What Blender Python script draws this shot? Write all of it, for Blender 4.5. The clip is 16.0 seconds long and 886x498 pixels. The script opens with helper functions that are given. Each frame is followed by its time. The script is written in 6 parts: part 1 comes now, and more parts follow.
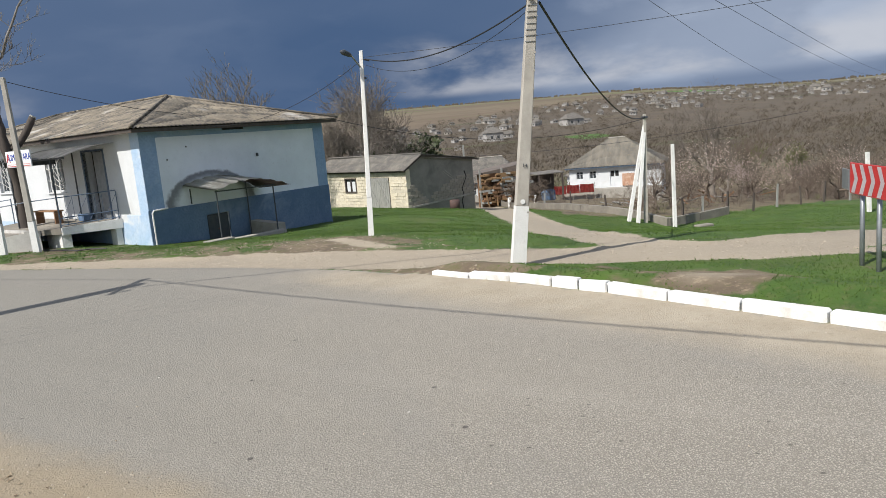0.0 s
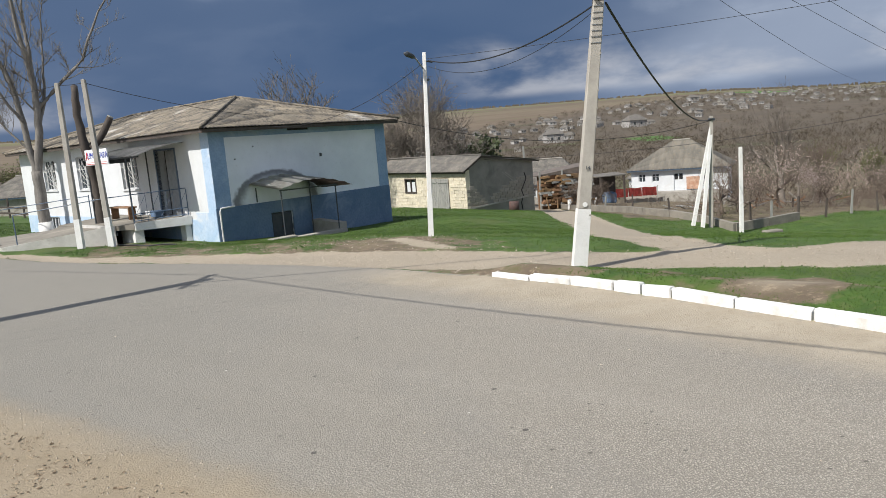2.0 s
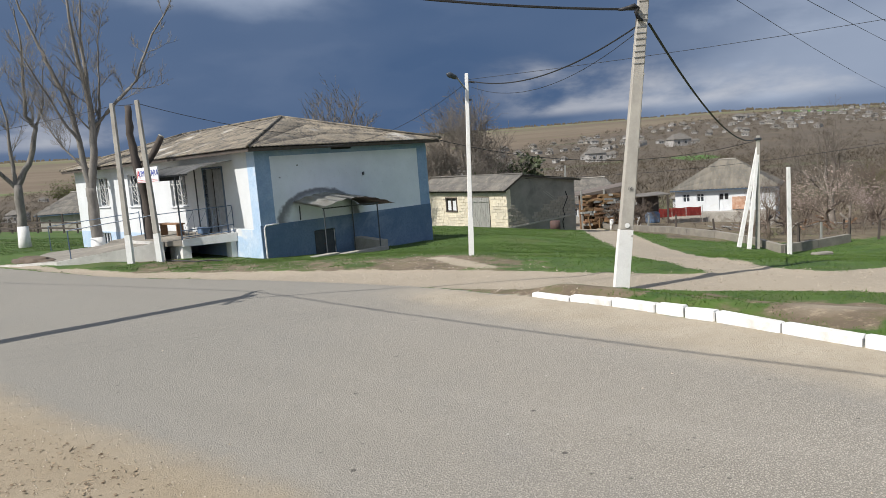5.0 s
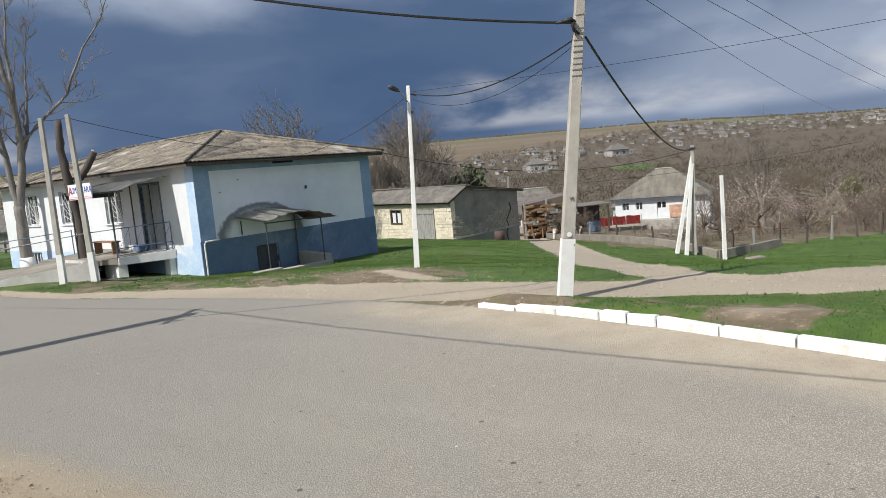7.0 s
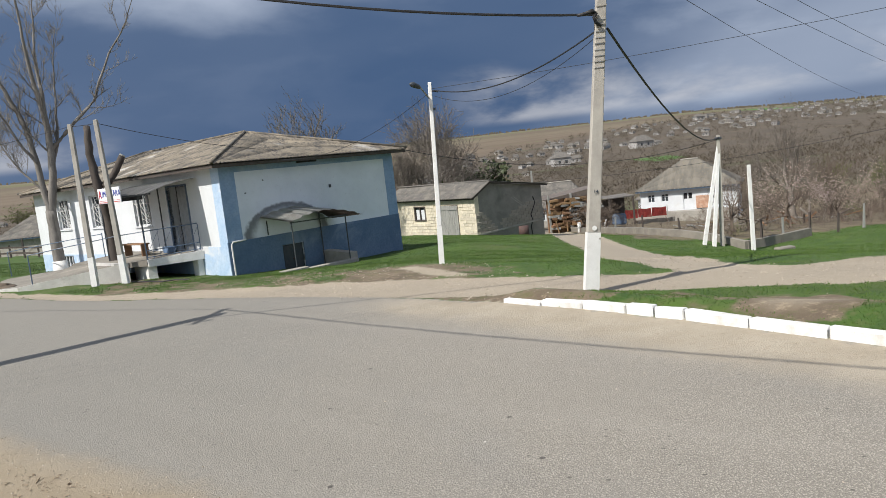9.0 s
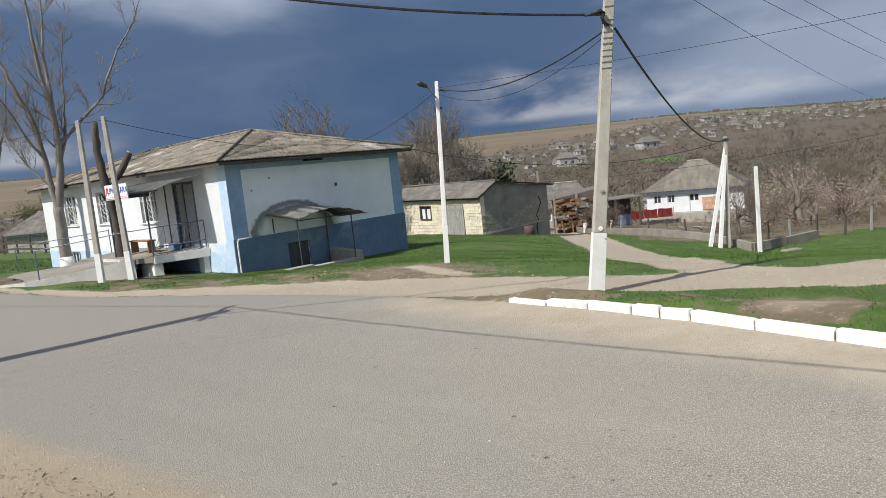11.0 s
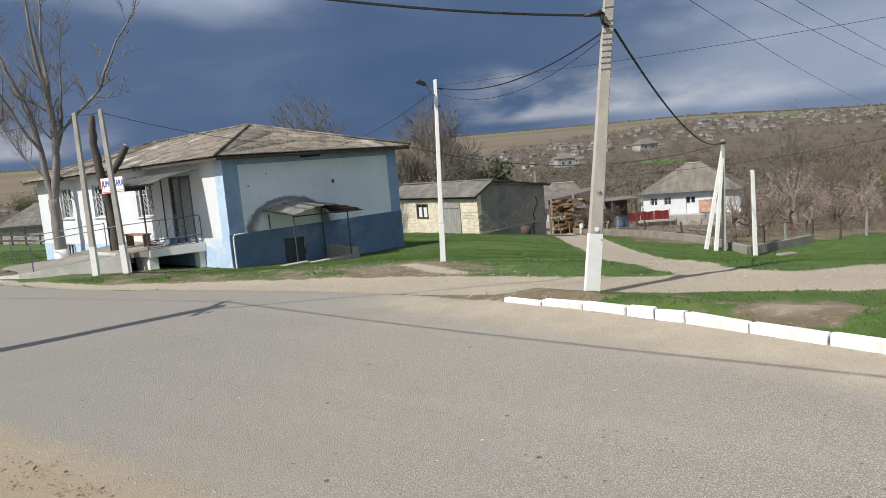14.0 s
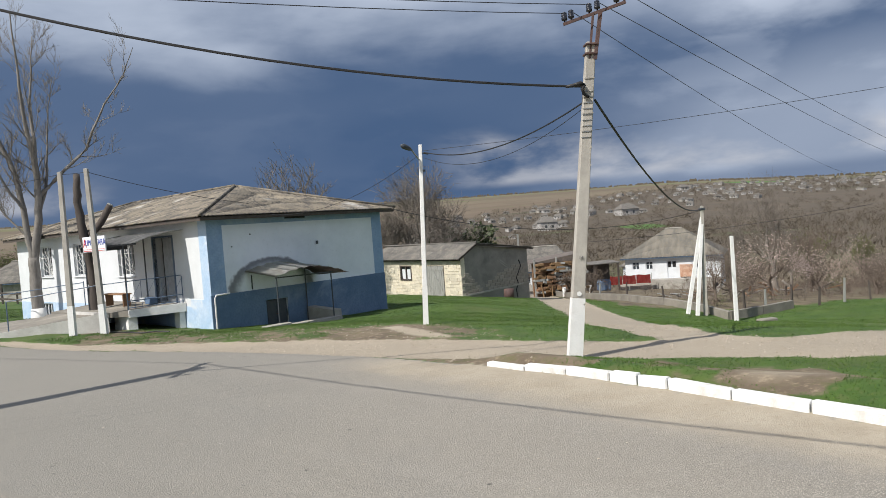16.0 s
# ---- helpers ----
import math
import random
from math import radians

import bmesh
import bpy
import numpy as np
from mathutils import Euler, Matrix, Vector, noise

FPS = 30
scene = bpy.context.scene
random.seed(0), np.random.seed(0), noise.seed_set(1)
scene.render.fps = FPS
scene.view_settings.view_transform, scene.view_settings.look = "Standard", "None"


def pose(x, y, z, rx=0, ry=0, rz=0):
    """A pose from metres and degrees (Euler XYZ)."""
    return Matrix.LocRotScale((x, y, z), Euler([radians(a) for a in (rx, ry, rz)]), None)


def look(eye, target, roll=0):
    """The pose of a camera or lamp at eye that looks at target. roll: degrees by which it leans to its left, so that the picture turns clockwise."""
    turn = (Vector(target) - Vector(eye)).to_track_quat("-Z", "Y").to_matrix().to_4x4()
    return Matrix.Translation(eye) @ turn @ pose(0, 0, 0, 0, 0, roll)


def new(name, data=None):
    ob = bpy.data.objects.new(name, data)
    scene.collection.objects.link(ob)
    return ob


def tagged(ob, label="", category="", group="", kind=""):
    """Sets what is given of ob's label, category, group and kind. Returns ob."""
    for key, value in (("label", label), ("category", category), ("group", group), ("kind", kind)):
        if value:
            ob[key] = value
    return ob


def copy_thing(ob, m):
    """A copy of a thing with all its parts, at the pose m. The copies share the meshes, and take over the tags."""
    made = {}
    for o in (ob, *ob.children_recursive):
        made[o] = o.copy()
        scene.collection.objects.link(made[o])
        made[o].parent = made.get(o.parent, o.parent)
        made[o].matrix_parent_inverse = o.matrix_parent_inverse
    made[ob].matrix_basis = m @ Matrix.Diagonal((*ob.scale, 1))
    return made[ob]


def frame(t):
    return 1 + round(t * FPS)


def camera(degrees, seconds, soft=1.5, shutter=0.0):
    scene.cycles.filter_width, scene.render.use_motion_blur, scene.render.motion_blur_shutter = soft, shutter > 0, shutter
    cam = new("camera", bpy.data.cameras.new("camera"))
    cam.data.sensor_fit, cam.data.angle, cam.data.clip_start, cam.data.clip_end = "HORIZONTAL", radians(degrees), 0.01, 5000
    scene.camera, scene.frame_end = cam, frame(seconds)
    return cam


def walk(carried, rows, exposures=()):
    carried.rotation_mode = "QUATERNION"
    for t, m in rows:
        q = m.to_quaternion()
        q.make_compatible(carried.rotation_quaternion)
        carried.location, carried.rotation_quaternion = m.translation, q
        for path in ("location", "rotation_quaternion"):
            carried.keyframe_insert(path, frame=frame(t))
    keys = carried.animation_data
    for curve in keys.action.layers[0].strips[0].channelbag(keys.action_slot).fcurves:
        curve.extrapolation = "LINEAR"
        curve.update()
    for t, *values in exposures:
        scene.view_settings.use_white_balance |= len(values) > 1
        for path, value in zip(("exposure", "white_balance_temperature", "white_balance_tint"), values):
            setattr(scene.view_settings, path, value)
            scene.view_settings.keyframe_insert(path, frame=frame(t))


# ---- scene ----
cam = camera(63.82, 16.0, 0.8)
EXPOSURE = 0.2
PATH = [
    (0, pose(0.059, 0.049, 2.365, 80.759, 4.835, -7.846)),
    (0.5, pose(0.058, 0.050, 2.371, 80.983, 4.605, -6.918)),
    (1, pose(0.021, 0.046, 2.369, 81.296, 4.289, -8.233)),
    (1.5, pose(0.004, 0.036, 2.377, 81.862, 4.798, -6.005)),
    (2, pose(0.010, 0.026, 2.379, 81.221, 4.534, -3.095)),
    (2.5, pose(0.012, 0.019, 2.378, 81.489, 4.312, -1.548)),
    (3, pose(-0.000, 0.016, 2.382, 82.924, 4.407, -0.184)),
    (3.2, pose(0.011, 0.031, 2.362, 83.520, 4.361, 0.547)),
    (5.3, pose(0.002, -0.020, 2.408, 82.903, 4.444, 0.093)),
    (5.5, pose(-0.000, -0.000, 2.400, 83.300, 4.600, -0.000)),
    (6, pose(0.018, 0.000, 2.397, 83.299, 4.617, -2.121)),
    (6.5, pose(0.019, 0.001, 2.402, 83.425, 4.635, -3.604)),
    (7, pose(0.019, 0.008, 2.401, 83.548, 5.068, -4.299)),
    (7.5, pose(0.011, -0.000, 2.400, 83.789, 5.054, -5.373)),
    (8, pose(-0.004, 0.012, 2.395, 83.365, 5.494, -4.047)),
    (8.5, pose(0.003, -0.006, 2.401, 83.629, 6.388, -1.951)),
    (9, pose(0.015, -0.002, 2.407, 83.410, 6.362, -2.458)),
    (11.5, pose(0.006, -0.002, 2.397, 83.400, 5.849, -1.912)),
    (12, pose(0.005, -0.001, 2.391, 83.053, 5.367, -2.256)),
    (12.5, pose(0.011, 0.003, 2.386, 83.522, 4.508, -1.546)),
    (13, pose(0.011, 0.002, 2.391, 82.821, 4.909, -1.911)),
    (13.5, pose(0.004, 0.009, 2.390, 82.558, 5.038, -1.626)),
    (14, pose(0.010, 0.005, 2.396, 83.282, 4.989, -2.187)),
    (14.5, pose(0.017, 0.002, 2.407, 84.339, 4.678, -2.137)),
    (15, pose(0.021, -0.019, 2.416, 86.115, 4.451, -3.049)),
    (15.5, pose(0.029, -0.016, 2.425, 89.579, 4.810, -3.489)),
    (16, pose(0.011, -0.026, 2.423, 88.153, 4.319, -3.476)),
]
walk(cam, PATH, [(0.0, EXPOSURE), (16.0, EXPOSURE)])

# ---- world, sun ----
SUN_HEIGHT = radians(48)
SUN = Vector((-.805, -.593, 0)).normalized() * math.cos(SUN_HEIGHT) + Vector((0, 0, math.sin(SUN_HEIGHT)))
world = bpy.data.worlds.new("sky")
scene.world = world
world.use_nodes = True
wn, wl = world.node_tree.nodes, world.node_tree.links
wn.clear()


def wnode(kind, **sets):
    n = wn.new(kind)
    for k, v in sets.items():
        n.inputs[k].default_value = v
    return n


def wmath(op, a, b=0.0, clamp=False):
    n = wn.new("ShaderNodeMath")
    n.operation, n.use_clamp = op, clamp
    for i, v in enumerate((a, b)):
        if isinstance(v, (int, float)):
            n.inputs[i].default_value = v
        else:
            wl.new(v, n.inputs[i])
    return n.outputs[0]


def wmix(fac, a, b):
    n = wn.new("ShaderNodeMix")
    n.data_type = "RGBA"
    for i, v in ((0, fac), (6, a), (7, b)):
        if isinstance(v, (int, float)):
            n.inputs[i].default_value = v
        elif isinstance(v, tuple):
            n.inputs[i].default_value = (*v, 1)
        else:
            wl.new(v, n.inputs[i])
    return n.outputs[2]


def wramp(v, a, b):
    n = wn.new("ShaderNodeMapRange")
    n.interpolation_type = "SMOOTHSTEP"
    wl.new(v, n.inputs[0])
    n.inputs[1].default_value, n.inputs[2].default_value = a, b
    return n.outputs[0]


nishita = wn.new("ShaderNodeTexSky")
nishita.sky_type, nishita.sun_disc = "NISHITA", False
nishita.sun_elevation, nishita.sun_rotation = SUN_HEIGHT, math.atan2(SUN.x, SUN.y) % (2 * math.pi)
clear = wn.new("ShaderNodeMix")
clear.data_type, clear.blend_type = "RGBA", "MULTIPLY"
clear.inputs[0].default_value = 1
wl.new(nishita.outputs[0], clear.inputs[6])
clear.inputs[7].default_value = (.09, .09, .09, 1)
coord = wn.new("ShaderNodeTexCoord")
split = wn.new("ShaderNodeSeparateXYZ")
wl.new(coord.outputs["Generated"], split.inputs[0])
dx, dy, dz = split.outputs
# clouds lie on a flat sheet: the direction divided by its height
flat = wn.new("ShaderNodeCombineXYZ")
up = wmath("ADD", wmath("MAXIMUM", dz, 0.0), .30)
wl.new(wmath("DIVIDE", dx, up), flat.inputs[0])
wl.new(wmath("DIVIDE", dy, up), flat.inputs[1])


def wnoise(scale, detail, rough, off=0.0, distort=0.3):
    m = wn.new("ShaderNodeVectorMath")
    m.operation = "ADD"
    wl.new(flat.outputs[0], m.inputs[0])
    m.inputs[1].default_value = (off, off * .7, off * .3)
    n = wnode("ShaderNodeTexNoise", Scale=scale, Detail=detail, Roughness=rough, Distortion=distort)
    wl.new(m.outputs[0], n.inputs["Vector"])
    return n.outputs[0]


# low cloud lies in flat layers: the direction stretched sideways
layer = wn.new("ShaderNodeCombineXYZ")
wl.new(dx, layer.inputs[0])
wl.new(wmath("MULTIPLY", dz, 2.6), layer.inputs[1])
wl.new(dy, layer.inputs[2])


def wlayer(scale, detail, rough, distort=.4):
    n = wnode("ShaderNodeTexNoise", Scale=scale, Detail=detail, Roughness=rough, Distortion=distort)
    wl.new(layer.outputs[0], n.inputs["Vector"])
    return n.outputs[0]


big = wnoise(.9, 3, .45, 3.1)
fine = wnoise(2.6, 7, .55, 8.4)
storm = wmath("ADD", wmath("MULTIPLY", big, .72), wmath("MULTIPLY", fine, .28))
soft = wlayer(2.0, 3, .45, .1)
wisp = wlayer(5.5, 6, .52, .15)
# storm cloud over the valley, thinning higher up and to the east
sway = wmath("ADD", wmath("MULTIPLY", wmath("SUBTRACT", soft, .5), .24), wmath("MULTIPLY", wmath("SUBTRACT", wisp, .5), .10))
high = wramp(wmath("ADD", dz, sway), .215, .34)
west = wramp(dx, -.22, -.55)
veil = wmath("MULTIPLY", wramp(wmath("ADD", wmath("SUBTRACT", dx, wmath("MULTIPLY", dz, 1.1)), wmath("MULTIPLY", sway, 1.6)), .04, .40), wramp(wmath("ADD", dz, wmath("MULTIPLY", sway, .5)), .235, .12))
shreds = wmath("MULTIPLY", wramp(wisp, .46, .62), wmath("ADD", .03, wmath("MULTIPLY", wramp(dx, .1, .5), .16)))
light = wmath("ADD", wmath("ADD", wmath("MULTIPLY", high, .82), wmath("MULTIPLY", veil, .50)), wmath("ADD", shreds, wmath("ADD", wmath("MULTIPLY", wmath("SUBTRACT", soft, .40), .30), wmath("MULTIPLY", west, .05))), True)
body = wmix(light, (.060, .106, .203), (.46, .52, .63))
# white heaps low over the far hill, a blue-grey rain strip under them
heap = wramp(wmath("ADD", wlayer(5.2, 6, .55, .1), wmath("MULTIPLY", wramp(dx, .05, .4), .05)), .41, .64)
heap = wmath("MULTIPLY", heap, wmath("MULTIPLY", wramp(dz, .044, .058), wramp(wmath("ADD", dz, sway), .115, .066)))
heap = wmath("MULTIPLY", heap, wmath("MAXIMUM", wramp(dx, .03, .16), wramp(dx, -.34, -.42)))
body = wmix(wmath("MULTIPLY", heap, .5), body, (.60, .60, .62))
body = wmix(wmath("MULTIPLY", wramp(dz, .052, .036), .55), body, (.085, .135, .235))
behind = wramp(dy, .35, -.15)
cover = wmath("SUBTRACT", 1.0, wmath("MULTIPLY", behind, wramp(storm, .60, .42)))
sky = wmix(cover, clear.outputs[2], wmix(behind, body, (.52, .58, .66)))
ground_tint = wramp(dz, .0, -.02)
back = wnode("ShaderNodeBackground", Strength=1.0)
wl.new(wmix(ground_tint, sky, (.10, .09, .07)), back.inputs[0])
wout = wn.new("ShaderNodeOutputWorld")
wl.new(back.outputs[0], wout.inputs[0])
sun = new("sun", bpy.data.lights.new("sun", "SUN"))
sun.data.energy, sun.data.angle, sun.data.color = 5.0, radians(.53), (1, .95, .87)
sun.matrix_world = look(SUN * 50, (0, 0, 0))

# ---- materials ----


class Nodes:
    """A small wrapper that builds one node material."""

    def __init__(self, name, space="Object"):
        self.mat = bpy.data.materials.new(name)
        self.mat.use_nodes = True
        self.n, self.l = self.mat.node_tree.nodes, self.mat.node_tree.links
        self.bsdf = self.n["Principled BSDF"]
        tc = self.n.new("ShaderNodeTexCoord")
        geo = self.n.new("ShaderNodeNewGeometry")
        self.at = geo.outputs["Position"] if space == "World" else tc.outputs["Object"]
        self.island = geo.outputs["Random Per Island"]
        self.random = self.n.new("ShaderNodeObjectInfo").outputs["Random"]

    def put(self, socket, v):
        if isinstance(v, (int, float)):
            socket.default_value = v
        elif isinstance(v, tuple):
            socket.default_value = (*v, 1) if len(socket.default_value) == 4 else v
        else:
            self.l.new(v, socket)

    def noise(self, scale, detail=4, rough=.55, stretch=(1, 1, 1), distort=0.0):
        m = self.n.new("ShaderNodeMapping")
        m.inputs["Scale"].default_value = stretch
        self.l.new(self.at, m.inputs[0])
        t = self.n.new("ShaderNodeTexNoise")
        t.inputs["Scale"].default_value, t.inputs["Detail"].default_value = scale, detail
        t.inputs["Roughness"].default_value, t.inputs["Distortion"].default_value = rough, distort
        self.l.new(m.outputs[0], t.inputs["Vector"])
        return t.outputs[0]

    def cells(self, scale, feature="F1", stretch=(1, 1, 1)):
        m = self.n.new("ShaderNodeMapping")
        m.inputs["Scale"].default_value = stretch
        self.l.new(self.at, m.inputs[0])
        t = self.n.new("ShaderNodeTexVoronoi")
        t.feature = feature
        t.inputs["Scale"].default_value = scale
        self.l.new(m.outputs[0], t.inputs["Vector"])
        return t.outputs[0]

    def math(self, op, a, b=0.0, clamp=False):
        n = self.n.new("ShaderNodeMath")
        n.operation, n.use_clamp = op, clamp
        self.put(n.inputs[0], a), self.put(n.inputs[1], b)
        return n.outputs[0]

    def ramp(self, v, a, b, lo=0.0, hi=1.0):
        n = self.n.new("ShaderNodeMapRange")
        n.interpolation_type = "SMOOTHSTEP"
        self.put(n.inputs[0], v)
        for i, x in enumerate((a, b, lo, hi)):
            n.inputs[1 + i].default_value = x
        return n.outputs[0]

    def mix(self, fac, a, b):
        n = self.n.new("ShaderNodeMix")
        n.data_type = "RGBA"
        self.put(n.inputs[0], fac), self.put(n.inputs[6], a), self.put(n.inputs[7], b)
        return n.outputs[2]

    def attr(self, name):
        n = self.n.new("ShaderNodeAttribute")
        n.attribute_name = name
        return n.outputs["Fac"]

    def axes(self):
        n = self.n.new("ShaderNodeSeparateXYZ")
        self.l.new(self.at, n.inputs[0])
        return n.outputs

    def done(self, colour, rough=.8, height=None, bump=.3, dist=.02, metal=0.0):
        self.put(self.bsdf.inputs["Base Color"], colour)
        self.put(self.bsdf.inputs["Roughness"], rough)
        self.put(self.bsdf.inputs["Metallic"], metal)
        if height is not None:
            b = self.n.new("ShaderNodeBump")
            b.inputs["Strength"].default_value, b.inputs["Distance"].default_value = bump, dist
            self.l.new(height, b.inputs["Height"])
            self.l.new(b.outputs[0], self.bsdf.inputs["Normal"])
        return self.mat


def plain(name, a, b, scale=3.0, rough=.8, bump=.3, fine=40.0, metal=0.0, stretch=(1, 1, 1), dirt=None, amount=.5, random=0.0):
    """Two tones at a large scale, grain at a fine one, and stains of a third tone."""
    s = Nodes(name)
    c = s.mix(s.ramp(s.noise(scale, 5, .6, stretch), .3, .7), a, b)
    g = s.noise(fine, 4, .6, stretch)
    c = s.mix(s.ramp(g, .35, .75, 0, .35), c, tuple(v * .6 for v in a))
    if dirt:
        c = s.mix(s.ramp(s.noise(scale * .7, 6, .65, stretch, .6), .52, .72, 0, amount), c, dirt)
    if random:
        c = s.mix(s.math("MULTIPLY", s.random, random), c, tuple(v * .45 for v in a))
    return s.done(c, rough, g, bump, .01, metal)


WHITE = plain("white_plaster", (.66, .685, .715), (.59, .615, .64), 1.2, .85, .25, 25, dirt=(.55, .54, .52), amount=.35)
MIDBLUE = plain("worn_mid_blue_paint", (.20, .31, .48), (.28, .39, .55), 1.2, .8, .3, 16, dirt=(.42, .48, .55), amount=.5)
LIGHTBLUE = plain("pale_blue_paint", (.36, .50, .68), (.47, .58, .72), 2.0, .8, .3, 20, dirt=(.62, .65, .68), amount=.8)
BLUE = plain("blue_paint", (.082, .142, .245), (.135, .205, .315), .9, .75, .4, 14, dirt=(.27, .34, .44), amount=.6)
CONCRETE = plain("pole_concrete", (.44, .415, .37), (.33, .31, .28), 2.5, .9, .4, 60, dirt=(.24, .22, .20), amount=.5)
GREYCONC = plain("grey_concrete", (.38, .36, .325), (.28, .265, .24), 1.3, .92, .6, 30, dirt=(.17, .15, .12), amount=.8)
WHITEWASH = plain("whitewash", (.74, .74, .73), (.66, .66, .65), 4, .85, .4, 50, dirt=(.42, .38, .33), amount=.5)
OLDWASH = plain("worn_whitewash", (.56, .55, .53), (.44, .43, .41), 1.6, .9, .4, 30, dirt=(.25, .23, .20), amount=.6)
IRON = plain("dark_painted_iron", (.035, .045, .06), (.06, .065, .07), 8, .5, .2, 60)
BLUEIRON = plain("blue_painted_iron", (.06, .10, .17), (.10, .14, .20), 8, .5, .2, 60)
RUST = plain("rusty_steel", (.10, .055, .048), (.07, .045, .042), 9, .8, .4, 70)
GALV = plain("galvanised_steel", (.30, .32, .34), (.22, .24, .26), 5, .45, .15, 60, .6)
RUBBER = plain("black_cable", (.012, .012, .014), (.02, .02, .022), 5, .6, .1, 80)
INSUL = plain("dark_glass_insulator", (.012, .014, .02), (.02, .022, .03), 10, .18, .05, 60)
BARK = plain("grey_bark", (.145, .134, .122), (.24, .225, .208), 5, .9, .6, 30, stretch=(1, 1, .25), dirt=(.06, .052, .045), amount=.7)
DARKBARK = plain("dark_bark", (.055, .045, .04), (.09, .075, .065), 5, .9, .6, 30, stretch=(1, 1, .25))
TWIG = plain("brown_twigs", (.115, .088, .069), (.165, .128, .102), 1.5, .9, .2, 30)
TWIGGREY = plain("grey_twigs", (.15, .128, .11), (.21, .185, .16), 1.5, .9, .2, 30)
BLOSSOM = plain("pale_blossom", (.66, .55, .50), (.52, .42, .39), 4, .8, .2, 30)
BUD = plain("young_yellow_green_leaves", (.13, .138, .05), (.10, .112, .04), 2, .8, .2, 30)
EVERGREEN = plain("dark_green_leaves", (.035, .055, .022), (.07, .085, .035), 2, .7, .2, 30)
OLDWOOD = plain("weathered_grey_wood", (.24, .245, .235), (.33, .33, .31), 2, .9, .5, 30, stretch=(6, 6, .6), dirt=(.12, .11, .1), amount=.5)
BROWNWOOD = plain("brown_wood", (.24, .135, .075), (.33, .19, .105), 3, .85, .4, 30, stretch=(1, 1, 4), random=.5)
DARK = plain("dark_interior", (.012, .012, .014), (.02, .02, .022), 2, .9)
REDPAINT = plain("red_film", (.55, .028, .03), (.47, .022, .026), 6, .35, .05, 60)
WHITEFILM = plain("white_film", (.80, .81, .84), (.74, .76, .80), 6, .35, .05, 60)
SIGNBLUE = plain("blue_lettering", (.03, .06, .32), (.04, .07, .36), 6, .5, .05, 60)
TIN = plain("worn_tin_sheet", (.66, .66, .64), (.52, .52, .50), 1.4, .6, .2, 30, 0, dirt=(.30, .26, .22), amount=.5)
PORCHTIN = plain("grey_porch_tin", (.24, .24, .235), (.15, .15, .15), 1.6, .6, .3, 30, .1, stretch=(1, 3, 1), dirt=(.42, .41, .39), amount=.6)
# rust for the wood store roof; its dark tone also paints the canopy's shaded end
RUSTSHADETIN = plain("rusted_and_shaded_tin", (.10, .085, .075), (.16, .13, .11), 2.2, .75, .3, 30, dirt=(.24, .20, .17), amount=.5)
RAMPCONC = plain("worn_ramp_concrete", (.25, .232, .20), (.17, .157, .136), .9, .95, .6, 25, dirt=(.36, .33, .28), amount=.6)
FARWALL = plain("far_limewash", (.44, .43, .42), (.26, .25, .24), .3, .9)
FARTWIG = plain("far_brown_twigs", (.075, .061, .043), (.120, .099, .070), .05, .95, .1, .4)
SOIL = plain("brown_soil", (.085, .066, .05), (.13, .10, .075), 3, .95, .6, 20)
RUG = plain("red_woven_rug", (.28, .035, .03), (.20, .03, .028), 3, .95, .4, 60, dirt=(.34, .16, .12), amount=.5)

glass = Nodes("window_glass")
GLASS = glass.done((.05, .06, .07), .08)

# corrugated asbestos: grey, ochre lichen, dark weathering that runs down the slope
s = Nodes("asbestos_cement")
c = s.mix(s.ramp(s.noise(1.1, 6, .65, (1, 1, 1), .4), .35, .68), (.145, .128, .104), (.25, .215, .165))
c = s.mix(s.ramp(s.noise(2.4, 7, .75), .46, .60, 0, .85), c, (.060, .057, .056))
c = s.mix(s.ramp(s.noise(.5, 4, .6), .56, .74, 0, .85), c, (.50, .49, .47))
c = s.mix(s.ramp(s.noise(14, 5, .7), .55, .75, 0, .3), c, (.34, .28, .18))
ASBESTOS = s.done(c, .92, s.noise(40, 5, .6), .5, .01)
s = Nodes("old_grey_asbestos")
c = s.mix(s.ramp(s.noise(1.3, 6, .65), .35, .68), (.095, .09, .085), (.165, .152, .135))
c = s.mix(s.ramp(s.noise(5, 5, .7), .52, .72, 0, .6), c, (.27, .25, .20))
OLDASBESTOS = s.done(c, .92, s.noise(40, 5, .6), .5, .01)
s = Nodes("ochre_grey_asbestos")
c = s.mix(s.ramp(s.noise(.6, 5, .6, (2.5, .4, 1)), .35, .65), (.115, .108, .095), (.175, .16, .135))
c = s.mix(s.ramp(s.noise(5, 5, .7), .52, .72, 0, .6), c, (.22, .18, .105))
OCHREROOF = s.done(c, .92, s.noise(40, 5, .6), .5, .01)
# side wall: grey-white render with a bare arch where smoke and an older roof left their mark
s = Nodes("side_render")
ax = s.axes()
c = s.mix(s.ramp(s.noise(.8, 5, .6), .3, .7), (.72, .76, .82), (.63, .67, .73))
c = s.mix(s.ramp(s.noise(9, 5, .65), .56, .74, 0, .3), c, (.40, .40, .42))
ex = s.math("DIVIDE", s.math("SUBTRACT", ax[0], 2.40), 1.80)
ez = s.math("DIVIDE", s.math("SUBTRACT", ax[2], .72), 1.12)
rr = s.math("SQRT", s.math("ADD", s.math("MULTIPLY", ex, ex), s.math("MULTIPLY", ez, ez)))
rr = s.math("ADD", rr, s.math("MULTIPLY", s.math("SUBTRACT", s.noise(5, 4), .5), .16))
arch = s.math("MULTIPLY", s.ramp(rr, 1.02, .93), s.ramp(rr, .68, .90))
